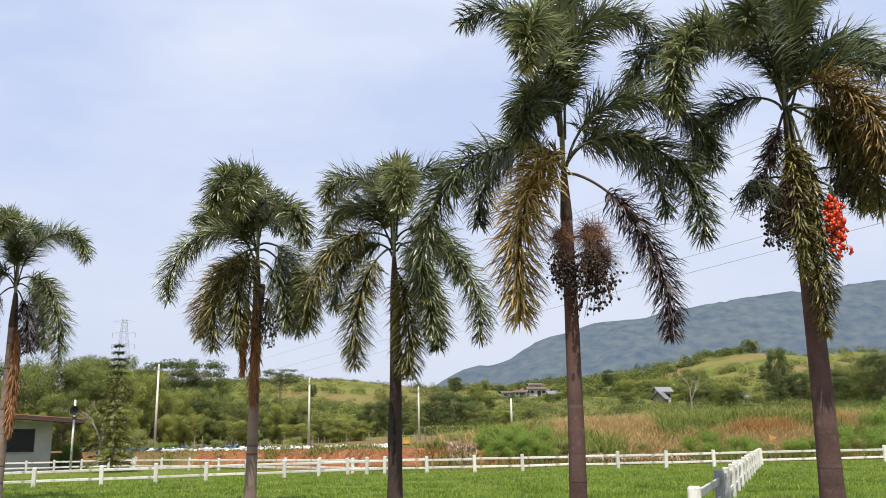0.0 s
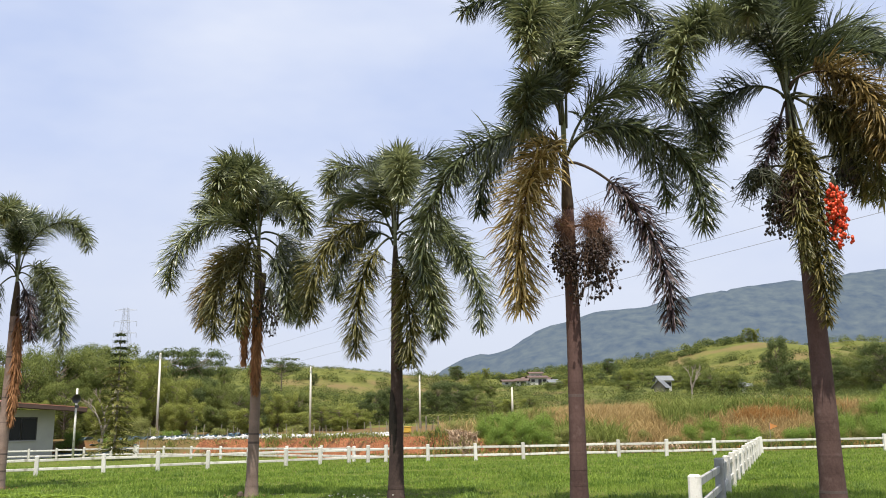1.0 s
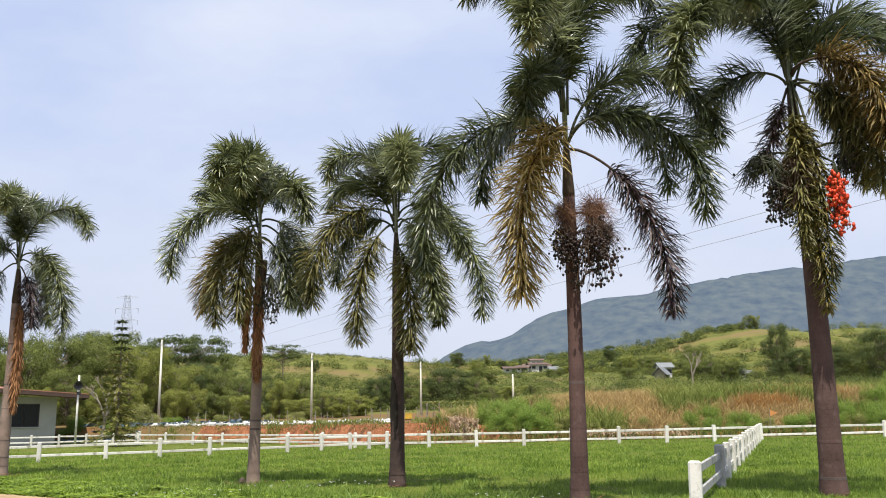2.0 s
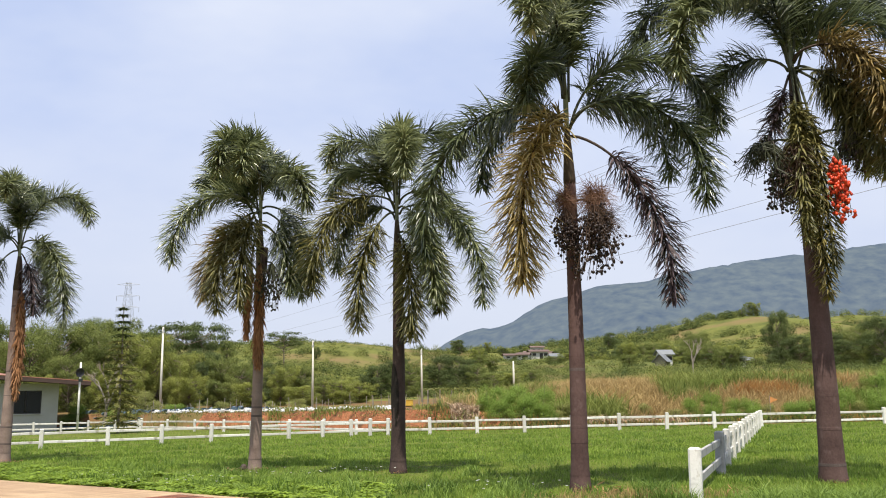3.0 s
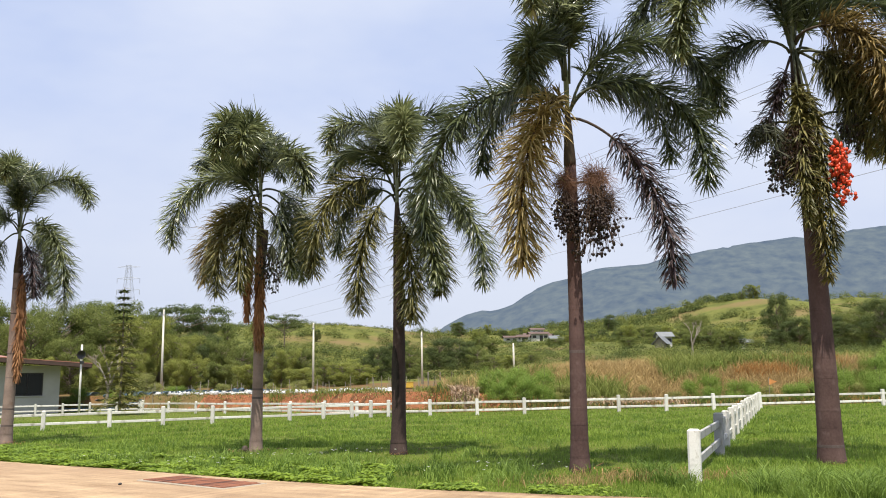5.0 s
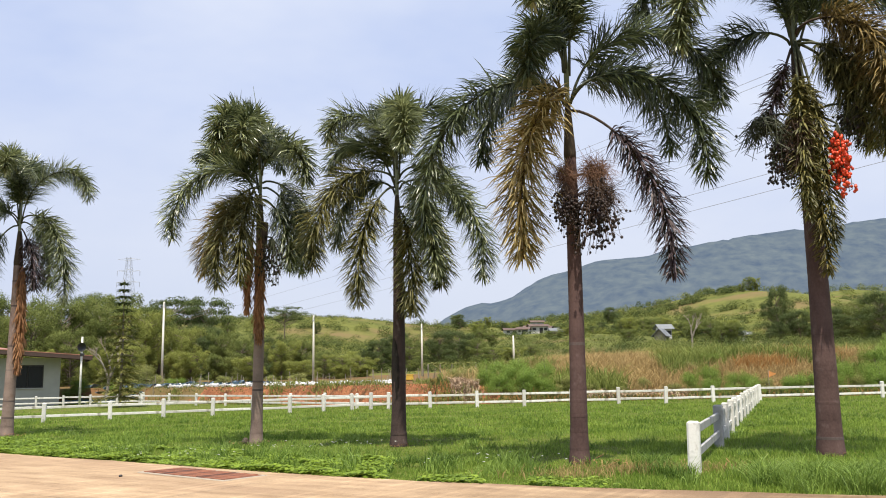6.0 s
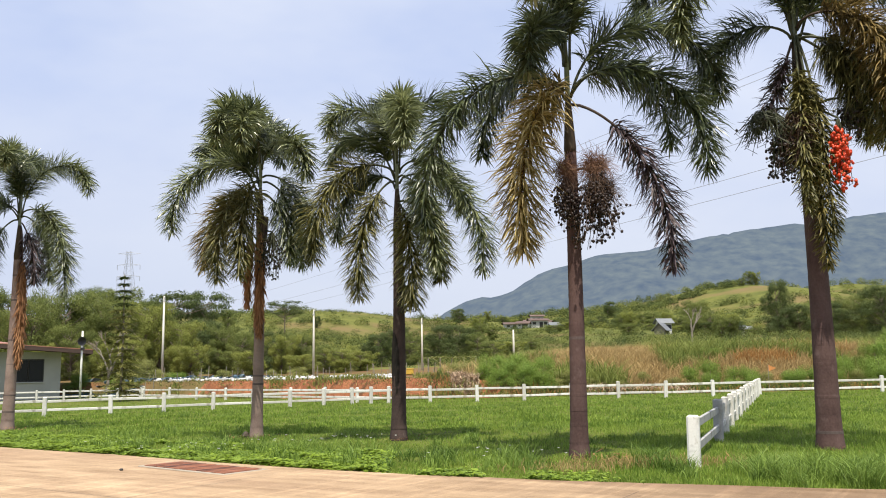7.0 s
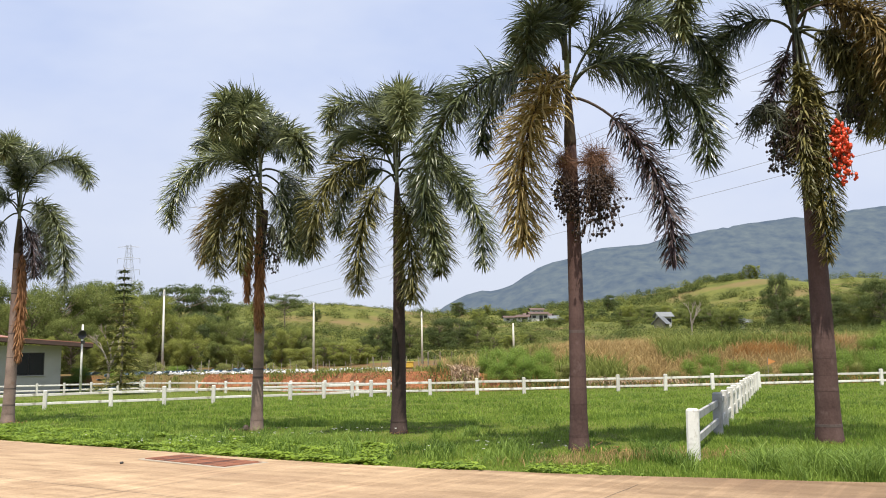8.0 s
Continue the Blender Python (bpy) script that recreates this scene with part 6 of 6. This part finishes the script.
def make_village():
    for x, y, w, d, h, roof, wall, turn in (
            (20.2, 255, 4.6, 3.2, 1.5, ROOF_DARK, WHITE_WALL, 6), (20.9, 226, 2.8, 2.6, 1.3, ROOF_DARK, WHITE_WALL, -14), (25.0, 229, 4.6, 3.2, 1.9, ROOF_DARK, WHITE_WALL, 8), (26.6, 262, 4.0, 3.0, 1.9, ROOF_DARK, TIMBER, -6),
            (32.4, 300, 4.2, 3.0, 2.6, ROOF_DARK, WHITE_WALL, 4), (26.1, 201, 2.4, 2.2, 0.9, TIN, TIMBER, 10), (22.8, 246, 2.6, 2.6, 1.7, ROOF_DARK, WHITE_WALL, 30), (28.6, 240, 2.6, 2.4, 1.5, ROOF_DARK, WHITE_WALL, -25)):
        make_hut(x, y, w, d, h, roof, wall, "small hillside house with dark roof among the trees", turn, 0.45)
    for x, y, w, d, h, roof, wall, turn in ((23.6, 238, 1.9, 1.8, 1.5, ROOF_DARK, WHITE_WALL, 18), (27.4, 250, 2.0, 1.8, 2.2, ROOF_DARK, WHITE_WALL, -20), (30.2, 262, 2.2, 1.8, 1.3, TIN, WHITE_WALL, 8), (29.6, 232, 1.8, 1.6, 0.9, TIN, TIMBER, -12)):
        make_hut(x, y, w, d, h, roof, wall, "tiny white-walled hillside house among the bushes", turn, 0.4)
    make_hut(44.6, 178, 2.2, 2.3, 1.2, TIN, TIMBER, "weathered grey farm hut with steep tin roof", 55, 1.1)
    make_hut(46.6, 184, 2.6, 2.2, 2.5, TIN, WHITE_WALL, "weathered white farm hut behind the grey one", 10, 0.7)
    make_hut(67.0, 199, 3.0, 2.6, 1.5, TIN, WHITE_WALL, "small white hut at the foot of the green hill", -8, 0.6)
    make_hut(73.5, 214, 3.6, 2.6, 1.3, TIN, TIMBER, "small grey hut at the foot of the green hill", 4, 0.5)


make_village()


def make_trellis():
    x, y = 0.7, 70.0
    z = height(x, y)
    t = thing("trellis_shelter", (x, y, z), "low shelter of poles with a flat thatched top", "shelter")
    leg = Shape().tube([(0, 0, -0.2), (0, 0, 1.35)], 0.05, 6).mesh("leg", TIMBER)
    for i in range(5):
        for j in (0, 1):
            part("leg", leg, TIMBER, t, at=pose(-1.9 + i * 0.95, -0.7 + 1.4 * j, 0))
    top = Shape()
    for i in range(260):
        p = Vector((R.uniform(-2.2, 2.2), R.uniform(-1, 1), 1.36 + R.uniform(0, 0.12)))
        a = R.uniform(0, 6.28)
        way = Vector((math.cos(a), math.sin(a), R.uniform(-0.2, 0.2))).normalized()
        top.leaf(p, way, way.cross(Vector((0, 0, 1))).normalized(), 0.5, 0.12)
    part("thatch", top, LEAF_OLIVE, t, "dry thatch")
    return t


make_trellis()


def make_yellow_tank():
    x, y = -3.1, 80.0
    t = thing("yellow_container", (x, y, height(x, y)), "yellow plastic container on the field", "container")
    part("body", Shape().box((0, 0, 0.3), (0.75, 0.6, 0.5), bevel=0.06), YELLOW, t)
    part("lid", Shape().box((0, 0, 0.58), (0.8, 0.65, 0.06), bevel=0.02), YELLOW, t)


make_yellow_tank()


def make_flag():
    x, y = 19.2, 51.9
    z = height(x, y)
    t = thing("orange_flag", (x, y, z), "small orange pennant on a thin pole above the fence", "flag")
    part("pole", Shape().tube([(0, 0, -0.3), (0, 0, 1.65)], 0.014, 6), TIMBER, t)
    n, s = 8, Shape()
    pts = []
    for i in range(n + 1):
        f = i / n
        w = 0.19 * (1 - f) + 0.01
        yy = 0.05 * math.sin(f * 5)
        pts += [(0.02 + 0.42 * f, yy, 1.4 - w), (0.02 + 0.42 * f, yy, 1.4 + w)]
    s.add(pts, [(2 * i, 2 * i + 2, 2 * i + 3, 2 * i + 1) for i in range(n)])
    part("pennant", s, ORANGE, t, "orange cloth")


make_flag()


def make_tarp():
    x, y = 2.7, 66.0
    s = Shape()
    z = height(x, y)
    s.add([(0, 0, 0.55), (0.25, 0.1, 0.7), (0.35, 0, 0.35), (0.7, 0.1, 0.3), (0.95, 0, 0.05), (0.3, -0.1, 0.0), (0.2, 0.3, 0.1), (0.8, 0.4, 0.0)],
          [(0, 1, 2), (2, 3, 5), (3, 4, 5), (2, 5, 0), (6, 7, 3, 1)])
    whole("plastic_sheet", s, [PLASTIC], "torn white plastic sheet caught on the bank", "plastic sheet", place=(x, y, height(x, y) + 0.02))


make_tarp()


def make_stone():
    x, y = -5.84, 16.09
    s = Shape()
    n = 9
    pts = []
    for r, z in ((0.03, 0.0), (0.038, 0.02), (0.02, 0.038)):
        pts += [(r * math.cos(6.283 * i / n) * R.uniform(0.8, 1.2), r * math.sin(6.283 * i / n), z) for i in range(n)]
    s.add(pts, [(k * n + i, k * n + (i + 1) % n, (k + 1) * n + (i + 1) % n, (k + 1) * n + i) for k in range(2) for i in range(n)] + [tuple(range(2 * n, 3 * n))])
    whole("stone", s, [BLACK], "small dark stone lying on the concrete", "stone", place=(x, y, height(x, y) + 0.03))


make_stone()


def make_litter():
    """Fallen dry leaf scraps round the foot of the palms, and a dry husk."""
    s = Shape()
    for cx, cy, n, spread in ((2.9, 16.45, 60, 0.45), (-4.99, 23.4, 40, 0.4), (7.5, 16.75, 20, 0.4), (-1.1, 21.7, 24, 0.4), (-14.8, 29.8, 50, 0.4), (4.9, 15.6, 14, 0.3)):
        for _ in range(n):
            x, y = cx + R.gauss(0, spread), cy + R.gauss(0, spread * 0.6)
            a = R.uniform(0, 6.28)
            way = Vector((math.cos(a), math.sin(a), R.uniform(0, 0.5))).normalized()
            s.leaf(Vector((x, y, height(x, y) + R.uniform(0.02, 0.09))), way, Vector((-math.sin(a), math.cos(a), 0.2)).normalized(), R.uniform(0.06, 0.2), R.uniform(0.012, 0.03))
    whole("leaf_litter", s, [FROND_BROWN], "dry brown palm leaf scraps under the palms", "leaf litter", "stuff")
    h = Shape()
    n, pts = 10, []
    for r, z in ((0.04, 0.0), (0.09, 0.04), (0.1, 0.1), (0.07, 0.17), (0.03, 0.21)):
        pts += [(r * math.cos(6.283 * i / n) * R.uniform(0.85, 1.15), r * math.sin(6.283 * i / n) * R.uniform(0.85, 1.15), z) for i in range(n)]
    h.add(pts, [(k * n + i, k * n + (i + 1) % n, (k + 1) * n + (i + 1) % n, (k + 1) * n + i) for k in range(4) for i in range(n)] + [tuple(range(4 * n, 5 * n))])
    whole("palm_husk", h, [PETIOLE_DEAD], "dark brown dry husk at the foot of a palm", "husk", place=(-5.22, 23.3, height(-5.22, 23.3)))


make_litter()
